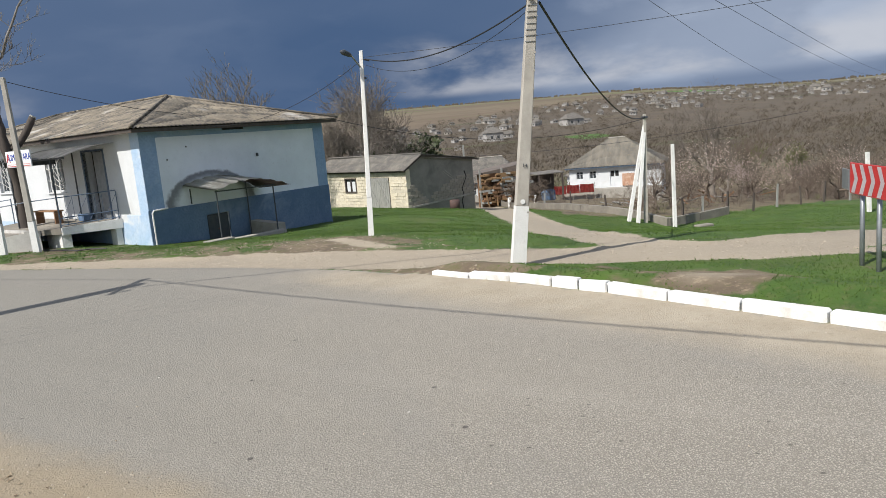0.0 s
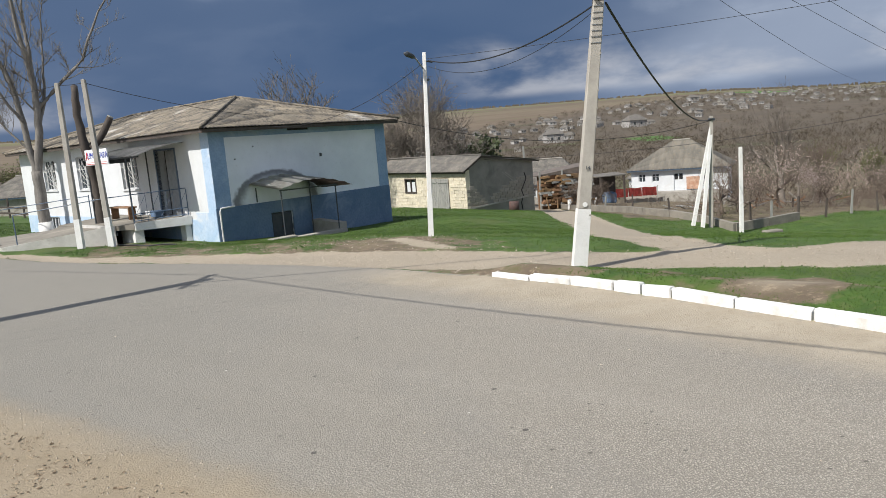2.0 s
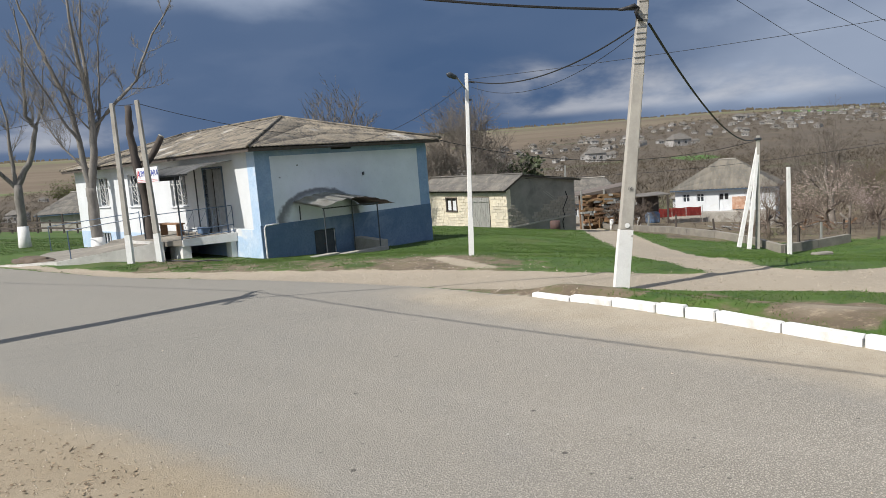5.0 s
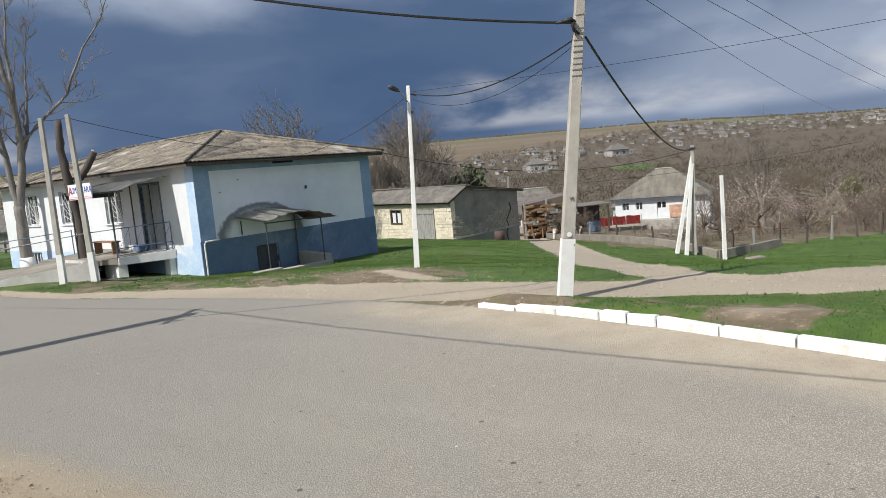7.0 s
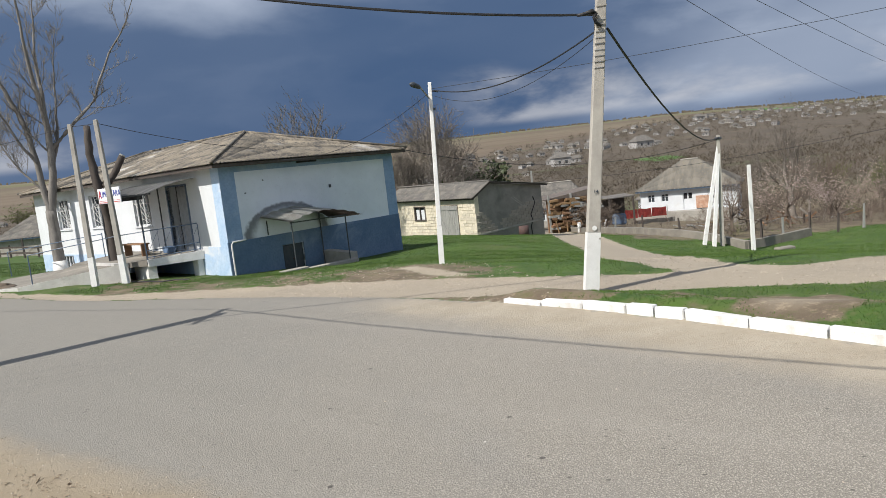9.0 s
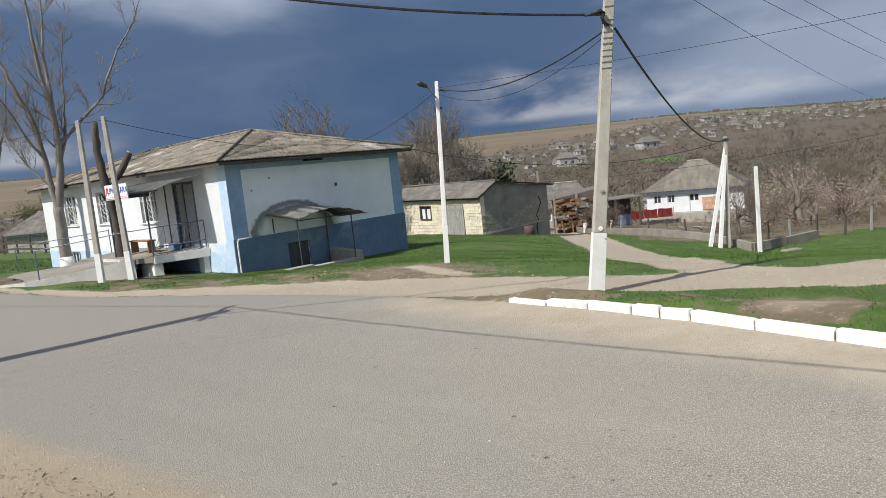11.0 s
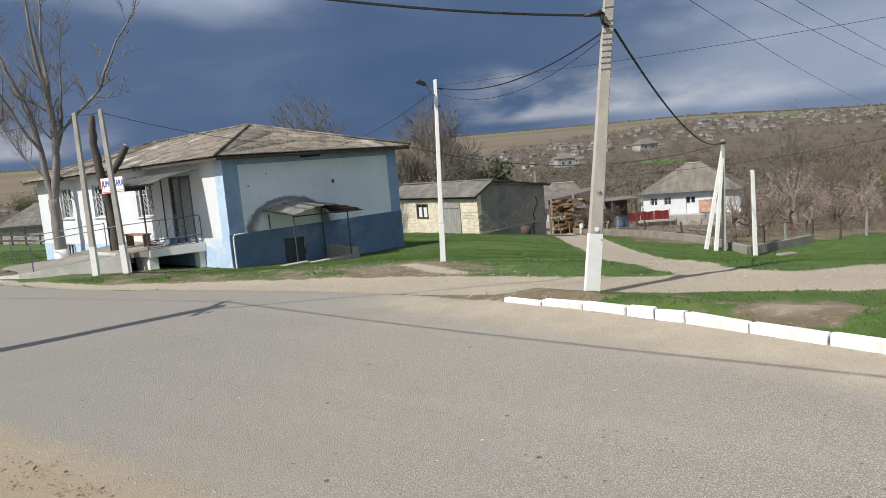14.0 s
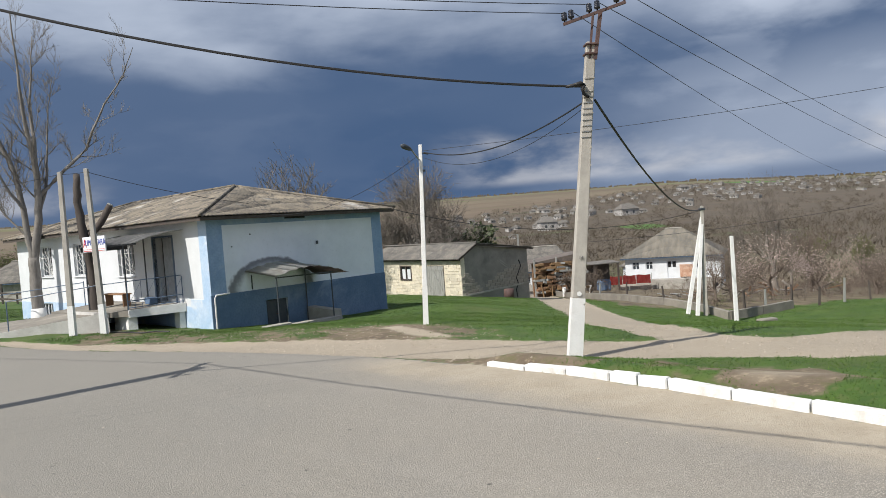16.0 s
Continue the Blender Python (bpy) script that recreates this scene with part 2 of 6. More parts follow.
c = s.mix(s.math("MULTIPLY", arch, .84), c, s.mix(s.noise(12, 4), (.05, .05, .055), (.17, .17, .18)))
SIDEWALL = s.done(c, .9, s.noise(30, 4), .3, .01)
# pale limestone blocks and bare grey render
BLOCK = plain("limestone_block", (.76, .70, .58), (.62, .56, .44), 4, .9, .6, 22, dirt=(.44, .36, .25), amount=.5, random=.45)
MORTAR = plain("mortar", (.66, .60, .48), (.55, .49, .38), 5, .95, .5, 30)
RENDER = plain("bare_grey_render", (.205, .192, .175), (.27, .253, .23), 1.2, .95, .6, 25, dirt=(.10, .095, .09), amount=.5)
GREYBLOCK = plain("grey_block", (.36, .32, .275), (.28, .25, .215), 4, .95, .6, 25, random=.4)

# ---- ground material ----
s = Nodes("ground", "World")
n_edge = s.noise(2.6, 5, .65)
n_big = s.noise(.22, 4, .55)
n_mid = s.noise(1.1, 5, .6)
stone = s.cells(58)
stone2 = s.cells(38)
grain = s.noise(160, 3, .7)
wob = s.math("MULTIPLY", s.math("SUBTRACT", n_edge, .5), .7)


def edge(mask, a=.42, b=.58):
    return s.ramp(s.math("ADD", mask, wob), a, b)


asphalt, gravel, grass, dust, far, yard = (s.attr(k) for k in ("asphalt", "gravel", "grass", "dust", "far", "yard"))
village = s.attr("village")
soil = s.mix(s.ramp(n_mid, .3, .7), (.11, .083, .055), (.175, .136, .093))
soil = s.mix(s.ramp(s.noise(14, 5, .7), .48, .70, 0, .75), soil, (.11, .08, .055))
soil = s.mix(s.ramp(s.noise(5, 6, .75), .52, .66, 0, .6), soil, (.33, .265, .18))
soil = s.mix(s.ramp(s.noise(2.1, 6, .8), .48, .62, 0, .7), soil, (.105, .098, .04))
soil = s.mix(yard, soil, s.mix(s.ramp(n_mid, .35, .65), (.085, .062, .042), (.15, .125, .075)))
turf = s.mix(s.ramp(n_mid, .32, .66), (.028, .068, .008), (.058, .112, .012))
turf = s.mix(s.ramp(s.noise(.45, 4, .65), .48, .66, 0, .55), turf, (.085, .100, .026))
turf = s.mix(s.ramp(s.noise(7, 5, .7), .5, .72, 0, .8), turf, (.095, .105, .035))
pebble = s.mix(s.ramp(stone2, .05, .6), (.42, .37, .297), (.26, .221, .17))
pebble = s.mix(s.ramp(s.noise(9, 6, .75), .50, .68, 0, .55), pebble, (.20, .165, .125))
pebble = s.mix(s.ramp(n_big, .35, .7, 0, .5), pebble, (.385, .33, .25))
tar = s.mix(s.ramp(stone, .08, .55), (.415, .38, .325), (.205, .187, .159))
tar = s.mix(s.ramp(grain, .57, .68, 0, .7), tar, (.62, .58, .51))
tar = s.mix(s.ramp(s.noise(.5, 5, .6, (1, .5, 1)), .45, .72, 0, .45), tar, (.215, .205, .19))
tar = s.mix(s.ramp(s.noise(3.2, 4, .7), .70, .78, 0, .7), tar, (.12, .112, .10))
# wheel-worn streaks along the road, oil spots and pale chips
xyz = s.axes()
across = s.math("ADD", s.math("MULTIPLY", xyz[0], .62), s.math("MULTIPLY", xyz[1], .78))
along = s.math("SUBTRACT", s.math("MULTIPLY", xyz[1], .62), s.math("MULTIPLY", xyz[0], .78))
run = s.n.new("ShaderNodeCombineXYZ")
s.l.new(across, run.inputs[0])
s.l.new(s.math("MULTIPLY", along, .07), run.inputs[1])
streak = s.n.new("ShaderNodeTexNoise")
streak.inputs["Scale"].default_value, streak.inputs["Detail"].default_value, streak.inputs["Roughness"].default_value = 1.5, 5, .6
s.l.new(run.outputs[0], streak.inputs["Vector"])
tar = s.mix(s.ramp(streak.outputs[0], .45, .70, 0, .10), tar, (.42, .39, .345))
tar = s.mix(s.ramp(streak.outputs[0], .46, .30, 0, .14), tar, (.20, .188, .17))
tar = s.mix(s.ramp(s.math("ADD", xyz[0], s.math("MULTIPLY", wob, 2.0)), 2.0, -5.0, 0, .72), tar, (.195, .186, .165))
spot = s.math("ADD", s.cells(1.7), s.math("MULTIPLY", s.noise(30, 2), .06))
tar = s.mix(s.ramp(spot, .085, .06, 0, .85), tar, (.055, .05, .045))
crumb = s.math("ADD", s.cells(3.6, "F1", (1, 1.3, 1)), s.math("MULTIPLY", s.noise(45, 2), .05))
tar = s.mix(s.ramp(crumb, .105, .075, 0, .75), tar, (.075, .068, .06))
chip = s.cells(2.3, "F1", (1, 1.13, 1))
tar = s.mix(s.ramp(chip, .035, .025, 0, .8), tar, (.62, .60, .55))
crack = s.n.new("ShaderNodeTexVoronoi")
crack.feature = "DISTANCE_TO_EDGE"
crack.inputs["Scale"].default_value = .23
warp = s.n.new("ShaderNodeVectorMath")
warp.operation = "MULTIPLY_ADD"
tint = s.n.new("ShaderNodeTexNoise")
tint.inputs["Scale"].default_value, tint.inputs["Detail"].default_value = 1.3, 5
s.l.new(s.at, tint.inputs["Vector"])
s.l.new(tint.outputs["Color"], warp.inputs[0])
warp.inputs[1].default_value = (.4, .4, 0)
s.l.new(s.at, warp.inputs[2])
s.l.new(warp.outputs[0], crack.inputs["Vector"])
tar = s.mix(s.math("MULTIPLY", s.ramp(crack.outputs[0], .0025, .001), s.ramp(n_mid, .5, .65, 0, .28)), tar, (.10, .095, .085))
sand = s.mix(s.ramp(n_mid, .3, .7), (.385, .335, .26), (.315, .268, .20))
sand = s.mix(s.ramp(s.noise(12, 6, .75), .5, .7, 0, .6), sand, (.23, .187, .132))
sand = s.mix(s.ramp(stone2, .30, .12, 0, .5), sand, (.44, .38, .29))
sand = s.mix(s.ramp(s.math("ADD", xyz[0], xyz[1]), 8.5, 5.5, 0, .6), sand, (.235, .185, .118))
base = s.mix(edge(grass, .40, .62), soil, turf)
base = s.mix(edge(gravel), base, pebble)
base = s.mix(edge(asphalt), base, tar)
base = s.mix(s.ramp(s.math("ADD", dust, s.math("MULTIPLY", wob, .8)), .15, .95, 0, .92), base, sand)
# far hill: ploughed and fallow strips, thin green here and there
away = s.math("SQRT", s.math("ADD", s.math("MULTIPLY", xyz[0], xyz[0]), s.math("MULTIPLY", xyz[1], xyz[1])))
away = s.math("ADD", away, s.math("MULTIPLY", s.math("SUBTRACT", s.noise(.006, 3, .5), .5), 160))
strip = s.noise(.008, 4, .55, (.35, 2.2, 1), .5)
hillc = s.mix(s.ramp(strip, .38, .62), (.118, .085, .056), (.146, .112, .074))
hillc = s.mix(s.ramp(away, 800, 815, 0, .8), hillc, (.150, .122, .076))
hillc = s.mix(s.ramp(away, 930, 940, 0, .85), hillc, (.112, .082, .056))
hillc = s.mix(s.ramp(away, 1040, 1052, 0, .8), hillc, (.125, .128, .052))
hillc = s.mix(s.ramp(away, 1170, 1180, 0, .8), hillc, (.165, .145, .085))
hillc = s.mix(s.ramp(s.noise(.016, 3, .5, (.4, 1.6, 1), .3), .62, .68, 0, .75), hillc, (.085, .145, .03))
hillc = s.mix(s.ramp(s.noise(.03, 5, .7), .42, .66, 0, .6), hillc, (.100, .078, .050))
hillc = s.mix(s.math("MULTIPLY", village, s.ramp(s.noise(.06, 4, .6), .25, .6, .45, .9)), hillc, (.072, .057, .041))


def meadow_at(x, y, wide, deep):
    """A green winter-corn plot on the hillside."""
    global hillc
    u = s.math("DIVIDE", s.math("ABSOLUTE", s.math("SUBTRACT", xyz[0], x)), wide)
    v = s.math("DIVIDE", s.math("ABSOLUTE", s.math("SUBTRACT", xyz[1], y)), deep)
    inside = s.ramp(s.math("ADD", s.math("MAXIMUM", u, v), s.math("MULTIPLY", s.noise(.05, 3), .4)), 1.3, 1.1, 0, .9)
    hillc = s.mix(inside, hillc, (.055, .150, .018))


meadow_at(105, 300, 8, 14)
meadow_at(455, 897, 26, 45)
base = s.mix(far, base, hillc)
rough_height = s.math("ADD", s.math("MULTIPLY", stone, -.5), s.math("ADD", s.math("MULTIPLY", grain, .5), s.math("MULTIPLY", n_edge, .6)))
GROUND = s.done(base, .93, rough_height, .8, .014)


# ---- the lie of the land: flat road, a slope down to the yards, a valley and the far hill ----
SPOTS = np.array([
    (-6.2, 23.0, -.36), (-.8, 29.0, -.9), (7, 36, -1.75), (-10.1, 24.1, -.2), (.5, 18.5, -.12), (3.5, 42.8, -1.95),
    (8.1, 45.8, -2.75), (-1.3, 45.8, -1.7), (14.6, 30.7, -2.8), (12.9, 31.8, -2.45), (18.5, 32.8, -2.8), (11.2, 55, -3.65),
    (24, 75, -5.75), (-18.7, 35.7, -.5), (0, 13, 0), (-9, 17, 0), (4, 10, 0), (0, 4, 0), (8.7, 14.2, -.35), (5, 14, -.15),
    (-14, 24, -.1), (-24, 39.7, -.5), (24, 30, -2.6), (9, 22, -1.3)])


def slope(x, y):
    return -.1297 * np.logaddexp(0, (.0617 * x + .0757 * y - 1.1445) / .124)


def spread(x, y):
    return np.sqrt((np.asarray(x)[..., None] - SPOTS[:, 0]) ** 2 + (np.asarray(y)[..., None] - SPOTS[:, 1]) ** 2 + 1.0)


BEND = np.linalg.solve(spread(SPOTS[:, 0], SPOTS[:, 1]), SPOTS[:, 2] - slope(SPOTS[:, 0], SPOTS[:, 1]))


def smooth(a, b, v):
    v = np.clip((v - a) / (b - a), 0, 1)
    return v * v * (3 - 2 * v)


def land(x, y):
    """The ground's height."""
    x, y = np.asarray(x, float), np.asarray(y, float)
    r = np.hypot(x, y)
    side = 1 - smooth(40, 90, np.abs(x) + np.maximum(0, -y))
    near = slope(np.clip(x, -60, 60), np.clip(y, -20, 100)) + (spread(x, y) @ BEND) * (1 - smooth(60, 100, r)) * side
    near = np.where(y < 12.5, near * smooth(3, 14, y + .55 * x + 4), near)
    near = np.maximum(near, -9.5)
    rise = 66 - 19 * smooth(20, 37, np.degrees(np.arctan2(x, np.maximum(y, 1))))
    hill = -9.5 + rise * smooth(130, 1650, r) ** .8 - 12 * smooth(1650, 2900, r) + 1.2 * np.sin(x * .007 + 1) * smooth(300, 800, r)
    return near + (hill - near) * smooth(85, 170, r)


# ---- mesh helpers ----
def link(name, bm, material, parent=None, label="", flat=True):
    me = bpy.data.meshes.new(name)
    bm.to_mesh(me)
    bm.free()
    me.materials.append(material)
    if not flat:
        me.polygons.foreach_set("use_smooth", [True] * len(me.polygons))
    ob = new(name, me)
    if parent:
        ob.parent = parent
    if label:
        ob["label"] = label
    return ob


def part(name, bm, material, parent, label="", flat=True):
    return link(name, bm, material, parent, label, flat)


def empty(name, m, label, category, group="", kind=""):
    ob = new(name)
    ob.empty_display_size = .2
    ob.matrix_world = m
    return tagged(ob, label, category, group, kind)


def box(x0, y0, z0, x1, y1, z1, bevel=0.0, bm=None):
    bm = bm or bmesh.new()
    made = bmesh.ops.create_cube(bm, size=1, matrix=Matrix.LocRotScale(((x0 + x1) / 2, (y0 + y1) / 2, (z0 + z1) / 2), None, (abs(x1 - x0), abs(y1 - y0), abs(z1 - z0))))
    if bevel:
        edges = {e for v in made["verts"] for e in v.link_edges}
        bmesh.ops.bevel(bm, geom=list(edges), offset=bevel, segments=1, affect="EDGES")
    return bm


def tube(points, radii, sides=6, bm=None, cap=True):
    """A round bar along points, of varying radius."""
    bm = bm or bmesh.new()
    rings = []
    points = [Vector(p) for p in points]
    if isinstance(radii, (int, float)):
        radii = [radii] * len(points)
    for i, p in enumerate(points):
        d = (points[min(i + 1, len(points) - 1)] - points[max(i - 1, 0)]).normalized()
        a = d.orthogonal().normalized() if abs(d.z) > .9 else d.cross(Vector((0, 0, 1))).normalized()
        if abs(d.z) > .9:
            a = Vector((1, 0, 0)) - d * d.x
            a.normalize()
        b = d.cross(a)
        rings.append([bm.verts.new(p + (a * math.cos(2 * math.pi * k / sides) + b * math.sin(2 * math.pi * k / sides)) * radii[i]) for k in range(sides)])
    for r, q in zip(rings, rings[1:]):
        for k in range(sides):
            bm.faces.new((r[k], r[(k + 1) % sides], q[(k + 1) % sides], q[k]))
    if cap and sides > 2:
        bm.faces.new(rings[0][::-1])
        bm.faces.new(rings[-1])
    return bm


def bar(p, q, w, d, bm=None, w2=None, d2=None):
    """A squared bar from p to q, w by d across, tapering to w2 by d2."""
    bm = bm or bmesh.new()
    p, q = Vector(p), Vector(q)
    n = (q - p).normalized()
    a = (Vector((1, 0, 0)) - n * n.x).normalized() if abs(n.x) < .9 else Vector((0, 1, 0))
    b = n.cross(a)
    rings = []
    for c, ww, dd in ((p, w, d), (q, w2 or w, d2 or d)):
        rings.append([bm.verts.new(c + a * (ww / 2 * sx) + b * (dd / 2 * sy)) for sx, sy in ((-1, -1), (1, -1), (1, 1), (-1, 1))])
    for k in range(4):
        bm.faces.new((rings[0][k], rings[0][(k + 1) % 4], rings[1][(k + 1) % 4], rings[1][k]))
    bm.faces.new(rings[0][::-1])
    bm.faces.new(rings[1])
    bmesh.ops.recalc_face_normals(bm, faces=bm.faces)
    return bm


def hang(p, q, sag, n=20):
    p, q = Vector(p), Vector(q)
    return [p.lerp(q, i / n) - Vector((0, 0, 4 * sag * (i / n) * (1 - i / n))) for i in range(n + 1)]


def cable(p, q, sag, r, label, group="overhead cables"):
    ob = link("cable", tube(hang(p, q, sag), r, 5), RUBBER)
    return tagged(ob, label, "cable", group)


def prism(poly, z0, bm=None):
    """A block with the outline poly (x, y, top height) and a floor at z0."""
    bm = bm or bmesh.new()
    top = [bm.verts.new(v) for v in poly]
    low = [bm.verts.new((x, y, z0)) for x, y, z in poly]
    bm.faces.new(top)
    bm.faces.new(low[::-1])
    for i in range(len(poly)):
        j = (i + 1) % len(poly)
        bm.faces.new((top[j], top[i], low[i], low[j]))
    bmesh.ops.recalc_face_normals(bm, faces=bm.faces)
    return bm


# ---- ground: one sheet to the horizon ----
def reach_of(a):
    """How far up the hill the village gardens go, by the bearing in degrees."""
    return np.interp(a, (-10, 2, 9, 20, 30, 45), (420, 500, 570, 820, 1120, 1180))



def steps(lo, hi, fine, mids, reach):
    """Grid lines: fine between lo and hi, then growing outwards."""
    line = list(np.arange(lo, hi + 1e-6, fine))
    for sign, start in ((-1, lo), (1, hi)):
        v, d = start, fine
        while abs(v) < reach:
            d = min(d * (1.06 if abs(v) < mids else 1.12), 60)
            v += sign * d
            line.append(v)
    return np.array(sorted(line))


def offline(x, y, poly):
    """Signed distance to a line of points, positive on its right-hand side."""
    best = np.full(x.shape, 1e9)
    sign = np.ones(x.shape)
    for (ax, ay), (bx, by) in zip(poly, poly[1:]):
        ux, uy = bx - ax, by - ay
        t = np.clip(((x - ax) * ux + (y - ay) * uy) / (ux * ux + uy * uy), 0, 1)
        d = np.hypot(x - ax - t * ux, y - ay - t * uy)
        side = np.where((x - ax) * uy - (y - ay) * ux > 0, 1.0, -1.0)
        sign = np.where(d < best - 1e-9, side, sign)
        best = np.minimum(d, best)
    return best * sign


def lane(x, y, stops):
    """1 inside a lane whose stops are (x, y, half width), falling to 0 over its edge."""
    inside = np.zeros(x.shape)
    for (ax, ay, aw), (bx, by, bw) in zip(stops, stops[1:]):
        ux, uy = bx - ax, by - ay
        t = np.clip(((x - ax) * ux + (y - ay) * uy) / (ux * ux + uy * uy), 0, 1)
        d = np.hypot(x - ax - t * ux, y - ay - t * uy) - (aw + (bw - aw) * t)
        inside = np.maximum(inside, np.clip(.5 - d / .6, 0, 1))
    return inside


FAR_EDGE = [(-90, 84), (-15.9, 24.4), (-7.7, 18.0), (-1.2, 14.2), (1.30, 11.95), (2.37, 10.71), (3.14, 9.67), (3.44, 9.30), (3.93, 8.48), (7.04, 3.42), (14, -8)]
NEAR_EDGE = [(-70, 62), (-4.9, 7.35), (-2.1, 5.25), (2.0, 1.8), (8, -6)]
LANE = [(-16, 25.0, .2), (-9, 19.4, .35), (-5, 17.1, .55), (-1.2, 15.0, .9), (2.5, 13.1, 1.05), (5.8, 11.9, 1.1), (7.2, 11.6, 1.3), (9.4, 12.6, 1.25), (12.6, 14.6, .9), (24, 21, 1.0)]
BRANCH = [(5.9, 12.4, .9), (5.6, 14.6, .75), (6.0, 19, 1.2), (7.3, 27, 1.2), (7.9, 35, 1.2), (9.4, 45, 1.2), (10, 60, 1.3), (4, 80, 1.3)]
TRACK = [(6.4, 10.6, .4), (8.2, 10.4, .35), (11, 11, .4), (16, 13, .4)]
gx, gy = steps(-17, 14, .17, 40, 3000), steps(2.5, 26, .17, 50, 3000)
gy = gy[gy > -700]
X, Y = np.meshgrid(gx, gy)
Z = land(X, Y)
ripple = np.array([noise.noise((a * .9, b * .9, 1.3)) for a, b in zip(X.ravel(), Y.ravel())]).reshape(X.shape)
tuft = np.array([noise.noise((a * 2.6, b * 2.6, 7.1)) for a, b in zip(X.ravel(), Y.ravel())]).reshape(X.shape)
R = np.hypot(X, Y)
d_far, d_near = offline(X, Y, FAR_EDGE), offline(X, Y, NEAR_EDGE)
on_road = np.clip(.5 + np.minimum(d_far, -d_near) / .5, 0, 1) * (R < 130)
gravel = np.maximum.reduce([lane(X, Y, LANE), lane(X, Y, BRANCH), .8 * lane(X, Y, TRACK)])
shoulder = smooth(6.2, 3.6, -d_far) * smooth(4, 0, X) * smooth(-13, -9, X) * (d_far < 0)
bare = np.exp(-((X - 5.0) ** 2 + ((Y - 9.0) * 1.3) ** 2) / .5) + .8 * np.exp(-(((X + .3) / 1.0) ** 2 + ((Y - 17.0) / 1.3) ** 2)) + .5 * np.exp(-((X - 3.9) ** 2 + (Y - 10.6) ** 2) / .15)
yard = smooth(10, 11.5, X) * smooth(33.2, 35.2, Y - .32 * np.maximum(0, X - 19)) * smooth(150, 110, Y)
patchy = .42 * np.exp(-((offline(X, Y, [(1.6, 12.2), (3.6, 10.3), (5.6, 8.6), (8.4, 4)])) / 1.0) ** 2)
grass = np.clip(1 - shoulder * .52 - bare - patchy - yard * .95 + .3 * ripple + .45 * tuft, 0, 1) * smooth(.0, -.4, d_near)
grass = np.where(d_near > -.2, np.clip(.12 + .3 * ripple, 0, 1), grass)
apron = smooth(2.3, .3, offline(X, Y, [(-1.2, 14.2), (1.36, 11.9), (4.43, 7.65), (8.5, 1.2)])) * smooth(-3, 0, X) * (d_far > -.15) * smooth(15, 12, Y)
apron = np.where(d_far < 0, 0, apron)
near_dust = smooth(.95, -.15, -d_near) * smooth(3.0, -1.0, X)
spill = smooth(.42, .16, np.abs(offline(X, Y, [(-.4, 17.9), (.15, 16.8), (.72, 15.5)])) + .12 * ripple)
worn = np.exp(-(((X - 5.0) / .75) ** 2 + ((Y - 9.1) / .42) ** 2))
dust = np.clip(np.maximum.reduce([apron * .95, near_dust * .95, spill, .75 * worn]), 0, 1)
far_mask = smooth(90, 190, R)
hump = .14 * np.exp(-((offline(X, Y, [(1.9, 12.0), (3.4, 10.2), (5.3, 8.5), (8, 4)]) + .0) / .55) ** 2) * smooth(.1, .35, -d_far)
rut = smooth(.4, .9, gravel)
Z = Z + ripple * np.where(on_road > .5, .008, np.where(R < 14, .012, np.where(R < 60, .05, .25))) * (1 - rut * .6) + hump + .02 * smooth(.1, .4, -d_far) * (R < 60) - .05 * rut * (R < 60)
Z = Z + .35 * np.exp(-(((X - 2.3) / 3.2) ** 2 + ((Y - 27.5) / 4.5) ** 2))
Z = Z - .34 * np.exp(-(((X + 3.55) / .75) ** 2 + ((Y - 24.7) / .75) ** 2))
rows, cols = X.shape
ids = np.arange(rows * cols).reshape(rows, cols)
quads = np.stack([ids[:-1, :-1], ids[:-1, 1:], ids[1:, 1:], ids[1:, :-1]], -1).reshape(-1, 4)
me = bpy.data.meshes.new("ground")
me.from_pydata(np.stack([X, Y, Z], -1).reshape(-1, 3).tolist(), [], quads.tolist())
me.polygons.foreach_set("use_smooth", [True] * len(me.polygons))
for key, values in (("asphalt", on_road), ("gravel", gravel), ("grass", grass), ("dust", dust), ("far", far_mask), ("yard", yard), ("village", smooth(110, 200, R) * smooth(60, -60, R - reach_of(np.degrees(np.arctan2(X, np.maximum(Y, 1))))))):
    me.attributes.new(key, "FLOAT", "POINT").data.foreach_set("value", np.ascontiguousarray(values.ravel(), dtype=np.float32))
me.materials.append(GROUND)
ground = tagged(new("ground", me), "asphalt road, gravel lane, grass banks, yards and a ploughed far hill", "ground", kind="structure")


def height(x, y):
    """The ground sheet's height at a place, by its grid."""
    i = int(np.clip(np.searchsorted(gx, x) - 1, 0, cols - 2))
    j = int(np.clip(np.searchsorted(gy, y) - 1, 0, rows - 2))
    u, v = (x - gx[i]) / (gx[i + 1] - gx[i]), (y - gy[j]) / (gy[j + 1] - gy[j])
    return float((Z[j, i] * (1 - u) + Z[j, i + 1] * u) * (1 - v) + (Z[j + 1, i] * (1 - u) + Z[j + 1, i + 1] * u) * v)


